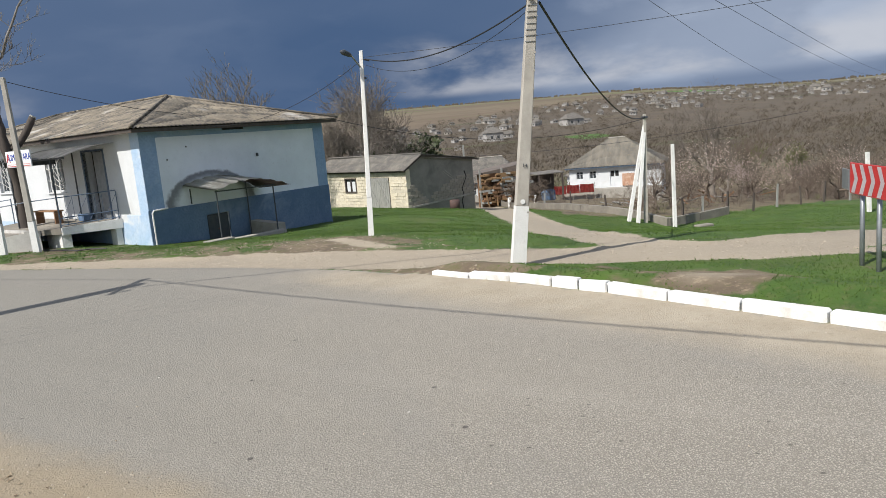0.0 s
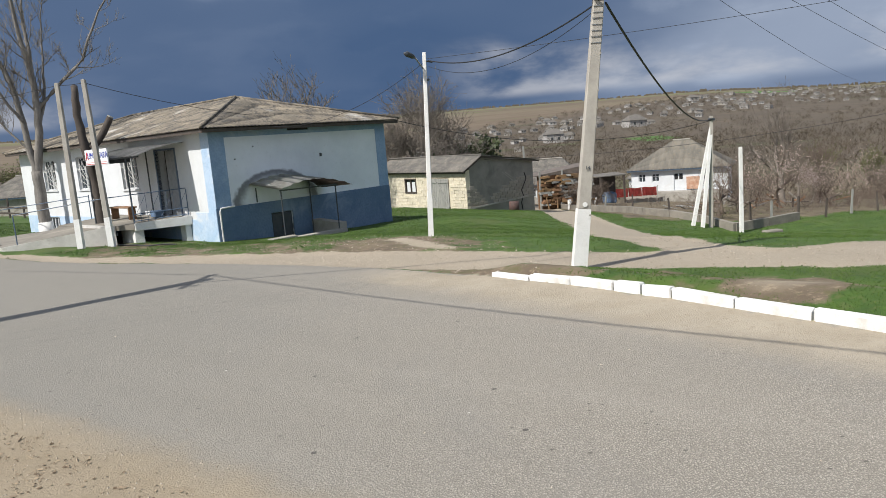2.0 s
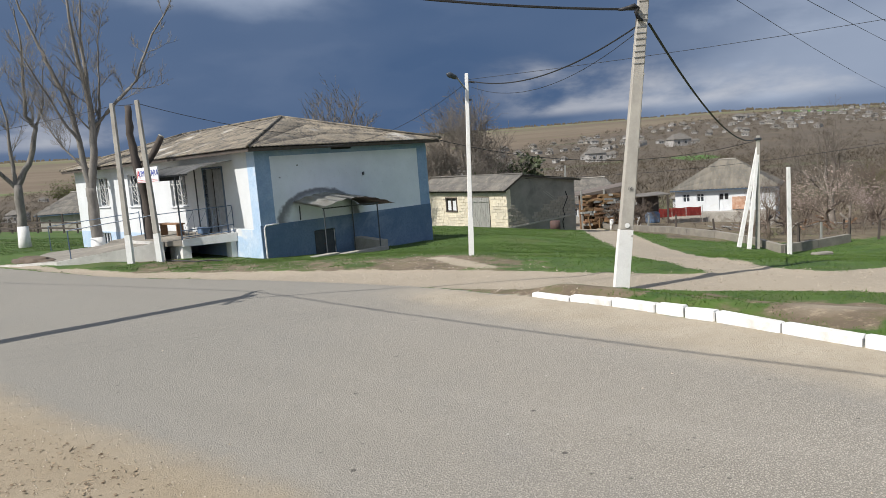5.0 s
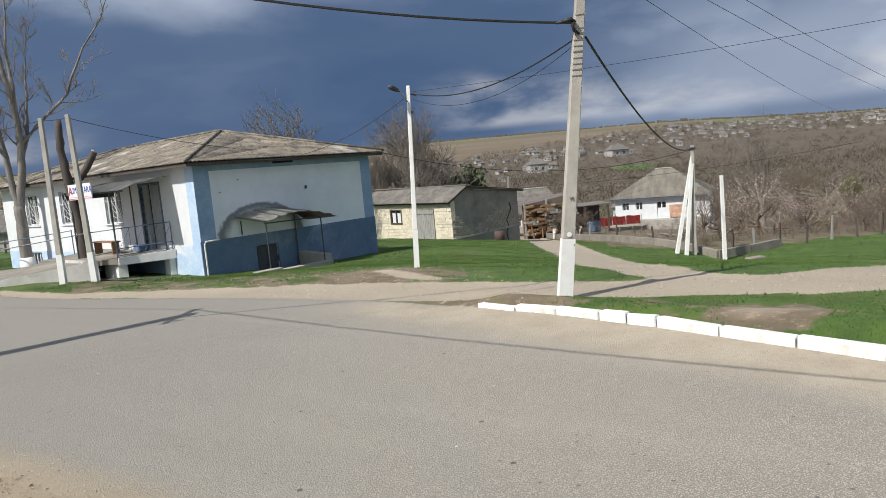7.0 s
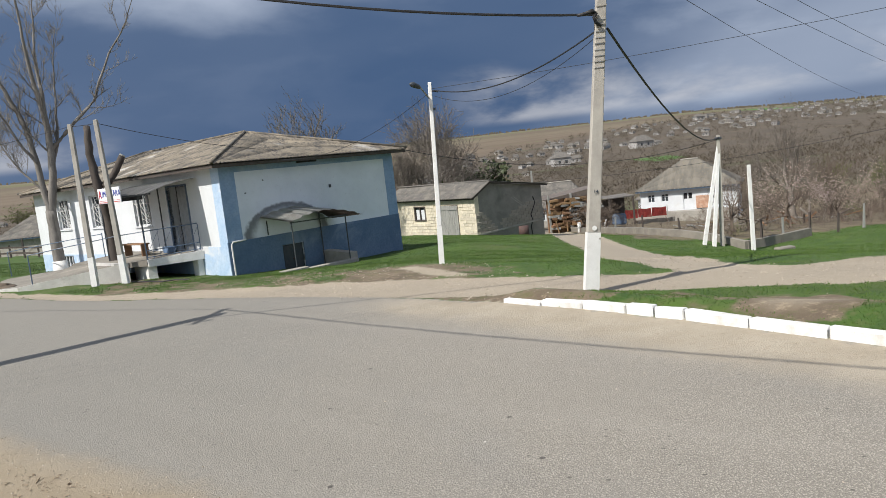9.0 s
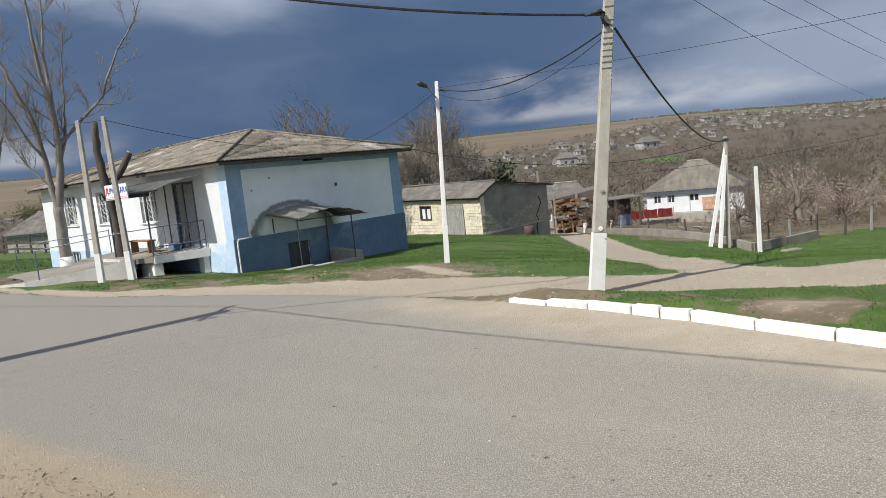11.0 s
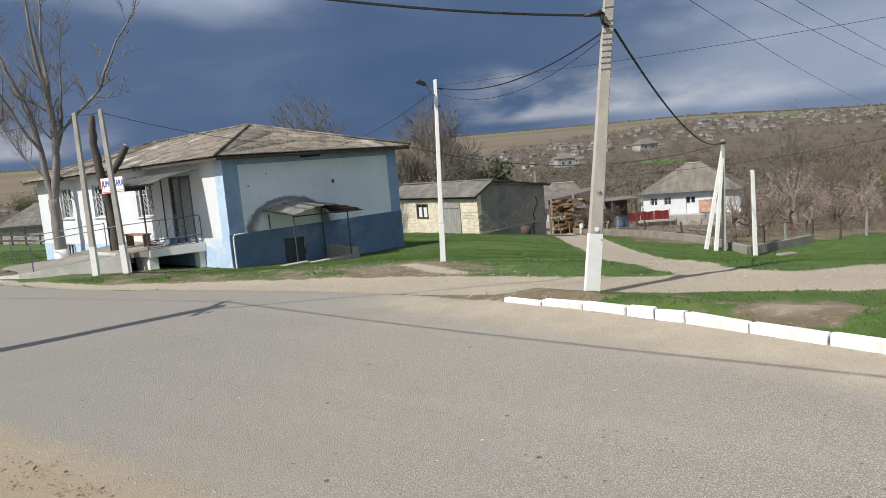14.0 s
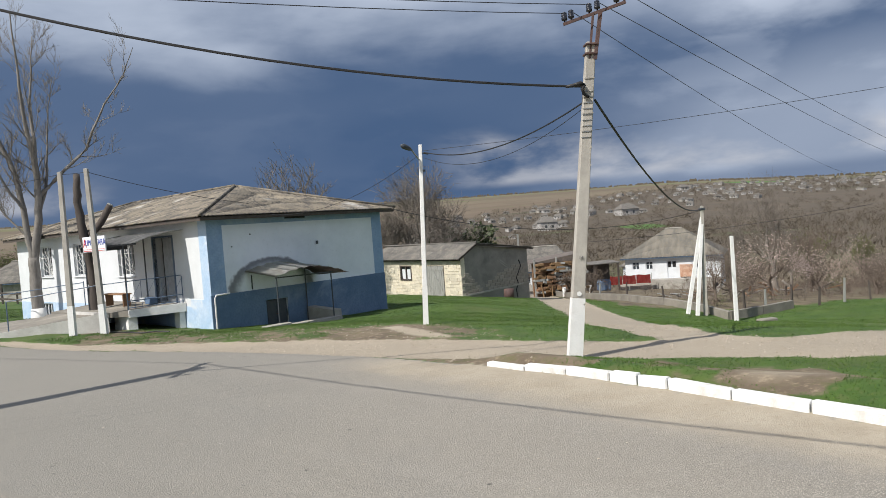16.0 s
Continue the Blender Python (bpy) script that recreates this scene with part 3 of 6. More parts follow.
# ---- kerb of whitewashed stones ----
kerb = empty("kerb", Matrix.Identity(4), "whitewashed concrete kerb stones along the road's edge", "kerb", kind="structure")
joints = [(1.30, 11.95), (1.84, 11.31), (2.37, 10.71), (2.86, 10.06), (3.14, 9.67), (3.44, 9.30), (3.93, 8.48), (4.44, 7.64), (4.96, 6.80), (5.48, 5.94), (6.0, 5.1), (6.52, 4.26), (7.04, 3.42)]
rng = random.Random(4)
for i, ((ax, ay), (bx, by)) in enumerate(zip(joints, joints[1:])):
    long = math.hypot(bx - ax, by - ay)
    up = .10 + .06 * min(1, i / 2.5)
    bm = box(.012, -.02, -.18, long - .012, .13, up, .022)
    for v in bm.verts:
        v.co += Vector([rng.uniform(-.008, .008) for _ in range(3)])
    ob = part("kerb_stone", bm, WHITEWASH, kerb)
    ob.matrix_world = pose(ax, ay, height(ax, ay) - .02 + rng.uniform(-.01, .01), rng.uniform(-2, 2), 0, math.degrees(math.atan2(by - ay, bx - ax)) + rng.uniform(-1, 1))


# ---- poles ----
def concrete_pole(base, top, w, w2, white, label, group="utility poles", depth=None):
    base, top = Vector(base), Vector(top)
    pole = empty("utility_pole", Matrix.Translation(base), label, "utility pole", group)
    d = top - base
    cut = white / d.length
    mid = w + (w2 - w) * cut
    deep = (depth or w) / w
    low = part("painted_foot", bar(-d * .04, d * cut, w * 1.05, w * deep * 1.05, None, mid * 1.04, mid * deep * 1.04), WHITEWASH, pole, "whitewashed foot")
    bm = bar(d * cut, d, mid, mid * deep, None, w2, w2 * deep)
    bmesh.ops.bevel(bm, geom=bm.edges[:], offset=.012, segments=1, affect="EDGES")
    part("shaft", bm, CONCRETE, pole)
    return pole, d


# the tall pole on the verge, with its cross-arm
base = Vector((2.84, 12.03, height(2.84, 12.03) - .02))
tall, d = concrete_pole(base, (3.50, 12.05, 5.36), .235, .16, 1.05, "leaning concrete power pole with whitewashed foot and rusty cross-arm", depth=.17)
arm_l, arm_r = d + Vector((-.42, .10, .36)), d + Vector((.62, -.10, .62))
mid = arm_l.lerp(arm_r, .50)
bm = bar(d + Vector((-.05, -.05, -.28)), mid + Vector((-.03, -.03, 0)), .035, .035)
bar(d + Vector((.04, -.06, -.3)), mid + Vector((.10, -.03, .02)), .06, .05, bm)
part("bracket", bm, RUST, tall, "rusty steel bracket")
part("crossarm", bar(arm_l, arm_r, .045, .05), RUST, tall, "rusty steel cross-arm")
for f in (-.04, -.2):
    p = d * (1 + f / 5.4)
    part("clamp", box(p.x - .105, p.y - .10, p.z - .016, p.x + .105, p.y + .10, p.z + .016, .005), RUST, tall, "rusty clamp")
for f in (.02, .13, .42, .55, .86, .98):
    p = arm_l.lerp(arm_r, f)
    bm = tube([p + Vector((0, 0, h)) for h in (.02, .06, .06, .10, .10, .13, .13, .17, .18, .20)], [.015, .015, .05, .055, .04, .055, .055, .045, .05, .02], 8)
    part("insulator", bm, INSUL, tall, "dark glass insulator", False)
for k in range(14):
    f = .17 + .055 * k
    p = d * f
    w = .235 - .075 * f + .012
    part("binding", bar(p + Vector((-w / 2, -w * .37 - .004, 0)), p + Vector((w / 2, -w * .37 - .004, .01)), .008, .01) if k > 9 else box(p.x + w / 2 - .03, p.y - w * .37 - .006, p.z, p.x + w / 2, p.y - w * .35, p.z + .03), GREYCONC, tall, "wire binding")


def lettering(words, size, m, material, name, parent=None, label="", category="", deep=.004):
    cu = bpy.data.curves.new(name, "FONT")
    cu.body, cu.size, cu.extrude, cu.align_x, cu.align_y = words, size, deep, "CENTER", "CENTER"
    tmp = new("lettering_tmp", cu)
    bpy.context.view_layer.update()
    me = bpy.data.meshes.new_from_object(tmp.evaluated_get(bpy.context.evaluated_depsgraph_get()))
    bpy.data.objects.remove(tmp)
    me.materials.clear()
    me.materials.append(material)
    ob = new(name, me)
    if parent:
        ob.parent = parent
    ob.matrix_world = m
    return ob


p = base + d * .322
lettering("14", .085, pose(p.x, p.y - .095, p.z, 90 - 3, 7, 3), IRON, "pole_number", tall)
part("tag", tube([(d * .208) + Vector((0, -.085, 0)), (d * .208) + Vector((0, -.096, 0))], .042, 12), WHITEWASH, tall, "round white tag")
hook = base + d * .862
hd = d * .862
part("cable_clamp", tube([hd + Vector((-.30, -.12, .02)), hd + Vector((-.16, -.12, .05)), hd + Vector((-.10, -.12, .0)), hd + Vector((-.15, -.13, -.06)), hd + Vector((-.12, -.12, -.14)), hd + Vector((-.03, -.10, -.20))], [.02, .035, .03, .03, .03, .02], 7), RUBBER, tall, "black cable clamp with a loop", False)
part("cable_clamp", tube([hd + Vector((-.42, -.11, .0)), hd + Vector((-.30, -.11, .012)), hd + Vector((-.20, -.11, .03)), hd + Vector((-.09, -.10, .02))], [.02, .034, .03, .02], 7), RUBBER, tall, "black cable clamp", False)
for k in range(9):
    q = d * (.70 + .018 * k)
    w = .235 - .075 * (.70 + .018 * k) + .012
    part("binding", box(q.x - w / 2, q.y - w * .37 - .006, q.z, q.x + w / 2, q.y - w * .36, q.z + .008), GALV, tall, "wire binding")

# the lamp pole on the grass
lb = Vector((.5, 18.54, height(.5, 18.54)))
lamp_pole, ld = concrete_pole(lb, (.72, 18.95, 4.62), .135, .092, 1.0, "whitewashed concrete pole with a street lamp on the grass")
for ob in lamp_pole.children:
    ob.data.materials[0] = WHITEWASH
tip = ld * .965
p1, p2 = tip + Vector((-.02, -.03, -.28)), tip + Vector((-.24, -.25, .02))
part("lamp_arm", tube([p1, p2], .02, 6), GALV, lamp_pole, "short steel arm")
head = tube([p2, p2 + Vector((-.06, -.06, .03)), p2 + Vector((-.2, -.2, .085)), p2 + Vector((-.27, -.27, .1))], [.02, .06, .075, .03], 8)
part("lamp_head", head, IRON, lamp_pole, "dark oval lamp head", False)
part("cable_hook", tube([tip + Vector((.05, -.05, -.06)), tip + Vector((.2, -.05, -.1))], .02, 6), RUBBER, lamp_pole)
part("clamp", box(tip.x - .085, tip.y - .085, tip.z - .55, tip.x + .085, tip.y + .085, tip.z - .50, .01), IRON, lamp_pole)

# two plain poles by the shop's ramp
for (x, y), (tx, ty, tz) in (((-10.42, 22.82), (-10.62, 23.35, 5.05)), ((-9.46, 22.82), (-9.80, 23.35, 5.1))):
    b = Vector((x, y, height(x, y) - .02))
    pole, pd = concrete_pole(b, (tx, ty, tz), .175, .125, .95, "grey concrete pole with whitewashed foot by the shop ramp")
    [o for o in pole.children if o.name.startswith("shaft")][0].data.materials[0] = GREYCONC
left_top = Vector((-9.80, 23.35, 5.0))

# an upright pole beside the road, of which the shadow lies on the asphalt
top_at = Vector((-4.17, 13.92, 0)) + SUN * (7.7 / SUN.z)
road_base = Vector((top_at.x, top_at.y, height(top_at.x, top_at.y)))
road_pole, _ = concrete_pole(road_base, top_at + Vector((0, 0, .15)), .32, .24, 1.0, "upright concrete power pole beside the road")
arm = Vector((.12, .62, -.1))
part("crossarm", bar(top_at - road_base - arm - Vector((0, 0, .2)), top_at - road_base + arm, .09, .09), RUST, road_pole, "rusty steel cross-arm")
for f in (-.95, .95):
    q = top_at - road_base + arm * f
    part("insulator", tube([q + Vector((0, 0, h)) for h in (.02, .07, .12, .2)], [.02, .055, .055, .02], 8), INSUL, road_pole, "dark glass insulator", False)

# tripod pole and single post by the yard's corner
tri = empty("braced_pole", Matrix.Translation((13.3, 31.8, height(13.3, 31.8))), "whitewashed power pole with two struts by the yard wall", "utility pole", "utility poles")
o = tri.matrix_world.translation
head_at = Vector((14.05, 32.3, 2.3)) - o
for (x, y), mat, name in (((12.85, 31.78), WHITEWASH, "strut"), ((13.23, 31.6), WHITEWASH, "strut"), ((13.75, 31.9), CONCRETE, "shaft")):
    foot = Vector((x, y, height(x, y) - .1)) - o
    part(name, bar(foot, head_at - Vector((0, 0, .25 if name == "strut" else -.15)), .15, .15, None, .12, .12), mat, tri)
part("bracket", box(head_at.x - .12, head_at.y - .12, head_at.z - .05, head_at.x + .12, head_at.y + .12, head_at.z + .06, .02), IRON, tri)
post = empty("concrete_post", Matrix.Translation((14.62, 30.7, height(14.62, 30.7))), "whitewashed square concrete post at the yard's corner", "post")
part("shaft", bar((0, 0, -.2), (.2, .42, 3.78), .15, .15, None, .12, .12), WHITEWASH, post)
b = Vector((21.6, 27.2, height(21.6, 27.2)))
far_post = empty("concrete_post", Matrix.Translation(b), "whitewashed concrete post on the grass bank", "post")
part("shaft", bar((0, 0, -.2), (.1, .3, 2.5), .14, .14, None, .12, .12), WHITEWASH, far_post)

# cables
cable(hook, top_at + Vector((0, 0, -.35)), .55, .022, "thick black twisted cable from pole to pole")
cable(hook + Vector((-.03, 0, -.22)), lb + tip + Vector((.1, -.05, -.05)), .38, .014, "black twisted cable to the lamp pole")
cable(hook + Vector((-.05, 0, -.32)), lb + tip + Vector((.1, -.05, -.2)), .5, .006, "thin black wire to the lamp pole")
cable(hook + Vector((.1, 0, -.24)), o + head_at + Vector((0, 0, .05)), .75, .022, "thick black twisted cable to the braced pole")
cable(top_at + arm, Vector((12.4, -.5, 0)) + SUN * (6 / SUN.z), .3, .02, "black cable across the road")
cable(top_at + arm, Vector((-34, 33.6, 0)) + SUN * (7.4 / SUN.z), .3, .014, "black cable along the road")
house_hook = Vector((-4.3, 24.4, 3.25))
cable(lb + tip + Vector((-.08, 0, -.12)), house_hook, .45, .007, "thin service wire to the shop's eaves")
cable(left_top, (-1.6, 27.4, 3.35), .35, .010, "black service wire to the shop's eaves")
cable(left_top, (-10.62, 23.35, 4.98), .02, .009, "short wire between the two poles")
cable((-10.62, 23.35, 4.98), (-30, 33, 5.2), .4, .009, "wire along the street")
cable((-.5, 29.0, 3.35), o + head_at + Vector((0, 0, -.05)), .9, .014, "black cable from the shop to the braced pole")
cable((4, 44, 1.0), (24.2, 35, 1.9), .5, .012, "sagging wire above the yards")
arm_w = [base + arm_l.lerp(arm_r, f) + Vector((0, 0, .18)) for f in (.02, .13, .42, .55, .86, .98)]
for f, q in ((1, (64, 92, 5.0)), (3, (76, 92, 5.2)), (5, (79, 92, 5.2))):
    cable(arm_w[f], q, 1.2, .007, "thin bare power line across the valley", "power lines")
for f, q in ((0, (-22, 2, 6.6)), (2, (-22, 3, 6.9)), (4, (-22, 4, 7.2))):
    cable(arm_w[f], q, .5, .007, "thin bare power line", "power lines")
cable(lb + tip + Vector((.05, 0, 0)), (38, 9, 8.5), .9, .006, "thin wire high over the lane")

# ---- the village shop ----
SHOP = pose(-6.18, 23.2, 0, 0, 0, 46.05)
shop = empty("shop_building", SHOP, "white and blue village shop with a corrugated hipped roof", "building")
LONG, WIDE, TOP, LOW = 16.4, 7.8, 3.24, -1.4


def pierced(axis, span, low, top, thick, holes, bm=None):
    """A wall along axis with openings (from, to, sill, head): its face lies on 0, its thickness goes inwards."""
    bm = bm or bmesh.new()

    def block(a, b, z0, z1):
        if b - a > 1e-4 and z1 - z0 > 1e-4:
            if axis == "y":
                box(0, a, z0, thick, b, z1, 0, bm)
            else:
                box(a, 0, z0, b, thick, z1, 0, bm)
    cuts = sorted({span[0], span[1], *[v for h in holes for v in h[:2]]})
    for a, b in zip(cuts, cuts[1:]):
        z = low
        for h in sorted((h for h in holes if h[0] <= a + 1e-6 and h[1] >= b - 1e-6), key=lambda h: h[2]):
            block(a, b, z, h[2])
            z = h[3]
        block(a, b, z, top)
    bmesh.ops.remove_doubles(bm, verts=bm.verts, dist=1e-4)
    return bm


WINDOWS = [(12.45, 13.75, 1.5, 2.83), (9.0, 10.2, 1.5, 2.83), (4.95, 6.25, 1.45, 2.8)]
DOOR = (2.2, 3.5, .5, 2.75)
CELLAR = [(12.75, 14.2, -.22, .33)]
part("front_wall", pierced("y", (0, LONG), LOW, TOP, .35, WINDOWS + [DOOR] + CELLAR), WHITE, shop)
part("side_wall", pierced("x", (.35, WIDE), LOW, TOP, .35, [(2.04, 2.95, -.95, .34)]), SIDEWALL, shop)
part("back_wall", box(WIDE - .35, .35, LOW, WIDE, LONG, TOP), WHITE, shop)
part("end_wall", box(.35, LONG - .35, LOW, WIDE - .35, LONG, TOP), WHITE, shop)
part("floor_slab", box(.35, .35, .3, WIDE - .35, LONG - .35, .45), GREYCONC, shop)
# painted plinths, corner strips and the band under the eaves, each a little proud
part("side_plinth", pierced("x", (-.03, WIDE + .02), LOW, .745, .04, [(2.04, 2.95, -.95, .34)]), BLUE, shop).location = (0, -.03, 0)
part("front_plinth", pierced("y", (.46, LONG), LOW, .38, .02, CELLAR), LIGHTBLUE, shop).location = (-.012, 0, 0)
part("corner_strip", box(-.015, -.012, .0, .02, .46, TOP - .02), LIGHTBLUE, shop)
part("corner_foot", box(-.022, -.005, LOW, .02, 1.25, .62), LIGHTBLUE, shop)
part("corner_strip", box(.0, -.014, .745, .56, .02, TOP - .25), MIDBLUE, shop)
part("corner_strip", box(WIDE - .50, -.014, .745, WIDE + .01, .02, TOP - .25), MIDBLUE, shop)
part("eaves_band", box(0, -.015, TOP - .25, WIDE + .01, .02, TOP), MIDBLUE, shop)
part("downpipe", tube([(.62, -.07, .76), (.12, -.07, .74), (.07, -.07, .66), (.07, -.07, -.55)], .028, 8), WHITEWASH, shop, "white pipe")
part("vent", box(3.1, -.03, TOP - .13, 4.0, .0, TOP - .04, .01), DARK, shop, "dark vent slot")
part("bracket", box(4.42, -.06, 2.12, 4.5, .0, 2.24, .01), IRON, shop)
part("bracket", box(1.6, -.03, 2.62, 1.64, .0, 2.66), IRON, shop)
part("bracket", box(.86, -.03, 2.25, .9, .0, 2.29), IRON, shop)


def barred_window(y0, y1, z0, z1, ray=True):
    w = part("window", box(.14, y0, z0, .16, y1, z1), GLASS, shop, "dark glazed window behind a fan-shaped grille")
    bm = bmesh.new()
    t = .06
    for a in ((y0, z0, y1, z0 + t), (y0, z1 - t, y1, z1), (y0, z0 + t, y0 + t, z1 - t), (y1 - t, z0 + t, y1, z1 - t), ((y0 + y1) / 2 - t / 2, z0 + t, (y0 + y1) / 2 + t / 2, z1 - t)):
        box(.10, a[0], a[1], .14, a[2], a[3], .008, bm)
    part("frame", bm, WHITE, w)
    bm = bmesh.new()
    bar((.03, y0, z1 * .62 + z0 * .38), (.03, y1, z1 * .62 + z0 * .38), .012, .012, bm)
    for k in range(7):
        f = k / 6
        bar((.03, y0 + .02, z0 + .02), (.03, y0 + (y1 - y0) * min(1, 2 * f), z1 if f < .5 else z1 - (z1 - z0) * (f - .5) * 2), .012, .012, bm)
    for k in range(1, 5):
        f = k / 5
        bar((.03, y0 + (y1 - y0) * f, z0), (.03, y0 + (y1 - y0) * f, z1), .010, .010, bm)
    part("grille", bm, WHITEWASH, w, "white iron grille")
    part("sill", box(-.06, y0 - .05, z0 - .05, .1, y1 + .05, z0, .01), WHITE, w)


for h in WINDOWS:
    barred_window(*h)
y0, y1, z0, z1 = CELLAR[0]
w = part("window", box(.12, y0, z0, .14, y1, z1), GLASS, shop, "low cellar window")
bm = bmesh.new()
for k in range(5):
    y = y0 + (y1 - y0 - .06) * k / 4
    box(.06, y, z0, .11, y + .06, z1, .006, bm)
box(.06, y0, z1 - .05, .112, y1, z1, 0, bm)
part("frame", bm, WHITE, w)

# entrance: dark doorway, one grey leaf standing open
y0, y1, z0, z1 = DOOR
part("doorway_back", box(.33, y0, z0, .345, y1, z1), DARK, shop, "dark open doorway")
leaf = part("door", box(.02, y0, z0, .06, y0 + .66, z1 - .02, .008), GALV, shop, "grey metal door leaf")
part("handle", tube([(-.03, y0 + .58, 1.45), (-.03, y0 + .58, 1.65)], .012, 6), IRON, leaf)
bm = box(-.02, y0 - .08, z0, .1, y0, z1 + .06)
box(-.02, y1, z0, .1, y1 + .08, z1 + .06, 0, bm)
box(-.02, y0, z1, .1, y1, z1 + .06, 0, bm)
part("door_frame", bm, BLUEIRON, shop)

# cellar door under the tin canopy
leafs = part("cellar_door", box(2.06, .04, -.95, 2.93, .08, .32, .006), IRON, shop, "dark iron cellar door")
for x in (2.10, 2.52):
    part("panel", box(x, .025, -.85, x + .36, .04, .26, .005), IRON, leafs)
part("hasp", box(2.46, .0, -.2, 2.56, .03, -.16), RUST, leafs)

# roof: corrugated sheets in rows, on four slopes
EX0, EX1, EY0, EY1, EZ = -.5, WIDE + .45, -.5, LONG + .45, TOP + .06
RX, RY0, RY1, RZ = WIDE / 2, 4.1, 12.6, 4.62


def corrugated(name, low_a, low_b, high, material, parent, pitch=.15, deep=.022, rows=3, label=""):
    """A roof slope between an eaves line and, above each place on it, the point high(f)."""
    a, b = Vector(low_a), Vector(low_b)
    n = max(2, int((b - a).length / pitch * 4))
    bm = bmesh.new()
    for r in range(rows):
        prev = None
        for i in range(n + 1):
            f = i / n
            lo, hi = a.lerp(b, f), Vector(high(f))
            wave = deep * math.sin(2 * math.pi * i / 4) + .006 * math.sin(i * 1.7 + r)
            step = .014
            p = lo.lerp(hi, r / rows) + Vector((0, 0, wave + step))
            q = lo.lerp(hi, min(1, (r + 1.03) / rows)) + Vector((0, 0, wave))
            now = (bm.verts.new(p), bm.verts.new(q), bm.verts.new(p - Vector((0, 0, .012))))
            if prev and (q - p).length > .02:
                bm.faces.new((prev[0], now[0], now[1], prev[1]))
                bm.faces.new((prev[2], now[2], now[0], prev[0]))
            prev = now
    return part(name, bm, material, parent, label, False)


def between(p, q, f):
    return Vector(p).lerp(Vector(q), f)


def hipped(f, lo_a, lo_b, hi_a, hi_b):
    """Over an eaves line the slope ends on a hip, the ridge, or the other hip."""
    p = between(lo_a, lo_b, f)
    along = (Vector(lo_b) - Vector(lo_a)).normalized()
    s = (p - Vector(lo_a)).dot(along)
    s0, s1 = (Vector(hi_a) - Vector(lo_a)).dot(along), (Vector(hi_b) - Vector(lo_a)).dot(along)
    full = (Vector(lo_b) - Vector(lo_a)).length
    if s < s0:
        return between(lo_a, hi_a, s / s0)
    if s > s1:
        return between(lo_b, hi_b, (full - s) / (full - s1))
    return between(hi_a, hi_b, (s - s0) / max(1e-6, s1 - s0))


A, B, C, D = (EX0, EY0, EZ), (EX1, EY0, EZ), (EX1, EY1, EZ), (EX0, EY1, EZ)
P, Q = (RX, RY0, RZ), (RX, RY1, RZ)
for la, lb_, ha, hb in ((A, B, P, P), (B, C, P, Q), (C, D, Q, Q), (D, A, Q, P)):
    corrugated("roof_slope", la, lb_, lambda f, la=la, lb_=lb_, ha=ha, hb=hb: hipped(f, la, lb_, ha, hb), ASBESTOS, shop)
for a, b in ((A, P), (B, P), (C, Q), (D, Q), (P, Q)):
    part("ridge_cap", tube([Vector(a) + Vector((0, 0, .045)), Vector(b) + Vector((0, 0, .03))], .05, 8), ASBESTOS, shop, "", False)
bm = box(EX0 + .06, EY0 + .06, EZ - .14, EX1 - .06, EY0 + .09, EZ - .03)
box(EX0 + .06, EY0 + .09, EZ - .14, EX0 + .09, EY1 - .06, EZ - .03, 0, bm)
part("fascia", bm, DARKBARK, shop, "dark weathered eaves board")
part("soffit", box(EX0 + .09, EY0 + .09, EZ - .10, EX1 - .09, EY1 - .09, EZ - .06), OLDWOOD, shop)

# tin canopy over the cellar door, arched along the wall
canopy = empty("cellar_canopy", SHOP, "arched tin canopy on thin posts over the cellar door", "canopy")
# the right end is coloured dark to stand for the sheet's shaded underside
for name, first, last, sheet_paint, said in (("sheet", 0, 15, TIN, "bent weathered tin sheet"), ("old_sheet", 14, 24, RUSTSHADETIN, "right end of the tin sheet, its shade put into a dark colour")):
    bm = bmesh.new()
    prev = None
    for i in range(first, last + 1):
        f = i / 24
        x = 1.28 + 3.1 * f
        z = 1.02 + .42 * math.sin(math.pi * (.08 + .84 * f)) ** .8 - .12 * f - (.018 if first else 0)
        tilt = .24 if i < 13 else .24 - .024 * (i - 12)
        now = [bm.verts.new((x, y, z + .02 * math.sin(i * 1.9) + dz)) for y, dz in ((-1.75, .04), (-.02, tilt))]
        if prev:
            bm.faces.new((prev[0], now[0], now[1], prev[1]))
        prev = now
    bmesh.ops.solidify(bm, geom=bm.faces[:], thickness=.014)
    part(name, bm, sheet_paint, canopy, said, False)
for x, y, z, foot in ((1.46, -1.5, 1.08, -.95), (3.75, -1.5, 1.05, -.95), (1.5, -.08, 1.15, .78), (3.75, -.08, 1.15, -.95)):
    part("post", tube([(x, y, foot), (x, y, z + .12)], .024, 6), IRON, canopy)
part("beam", bar((1.42, -1.5, 1.16), (3.85, -1.5, 1.13), .04, .04), IRON, canopy)
kerbs = empty("cellar_kerb", SHOP, "low concrete kerbs round the cellar steps", "kerb")
part("kerb_block", prism([(.75, -1.75, -.33), (1.75, -1.75, -.33), (1.75, -1.5, -.31), (.75, -1.5, -.31)], -.9), GREYCONC, kerbs)
part("kerb_block", prism([(1.75, -1.55, -.42), (3.95, -1.7, -.42), (3.95, -1.5, -.40), (1.75, -1.35, -.40)], -1.1), GREYCONC, kerbs)
part("kerb_block", prism([(3.75, -1.5, -.2), (4.1, -1.5, -.2), (4.1, -.03, -.1), (3.75, -.03, -.1)], -1.1), GREYCONC, kerbs)

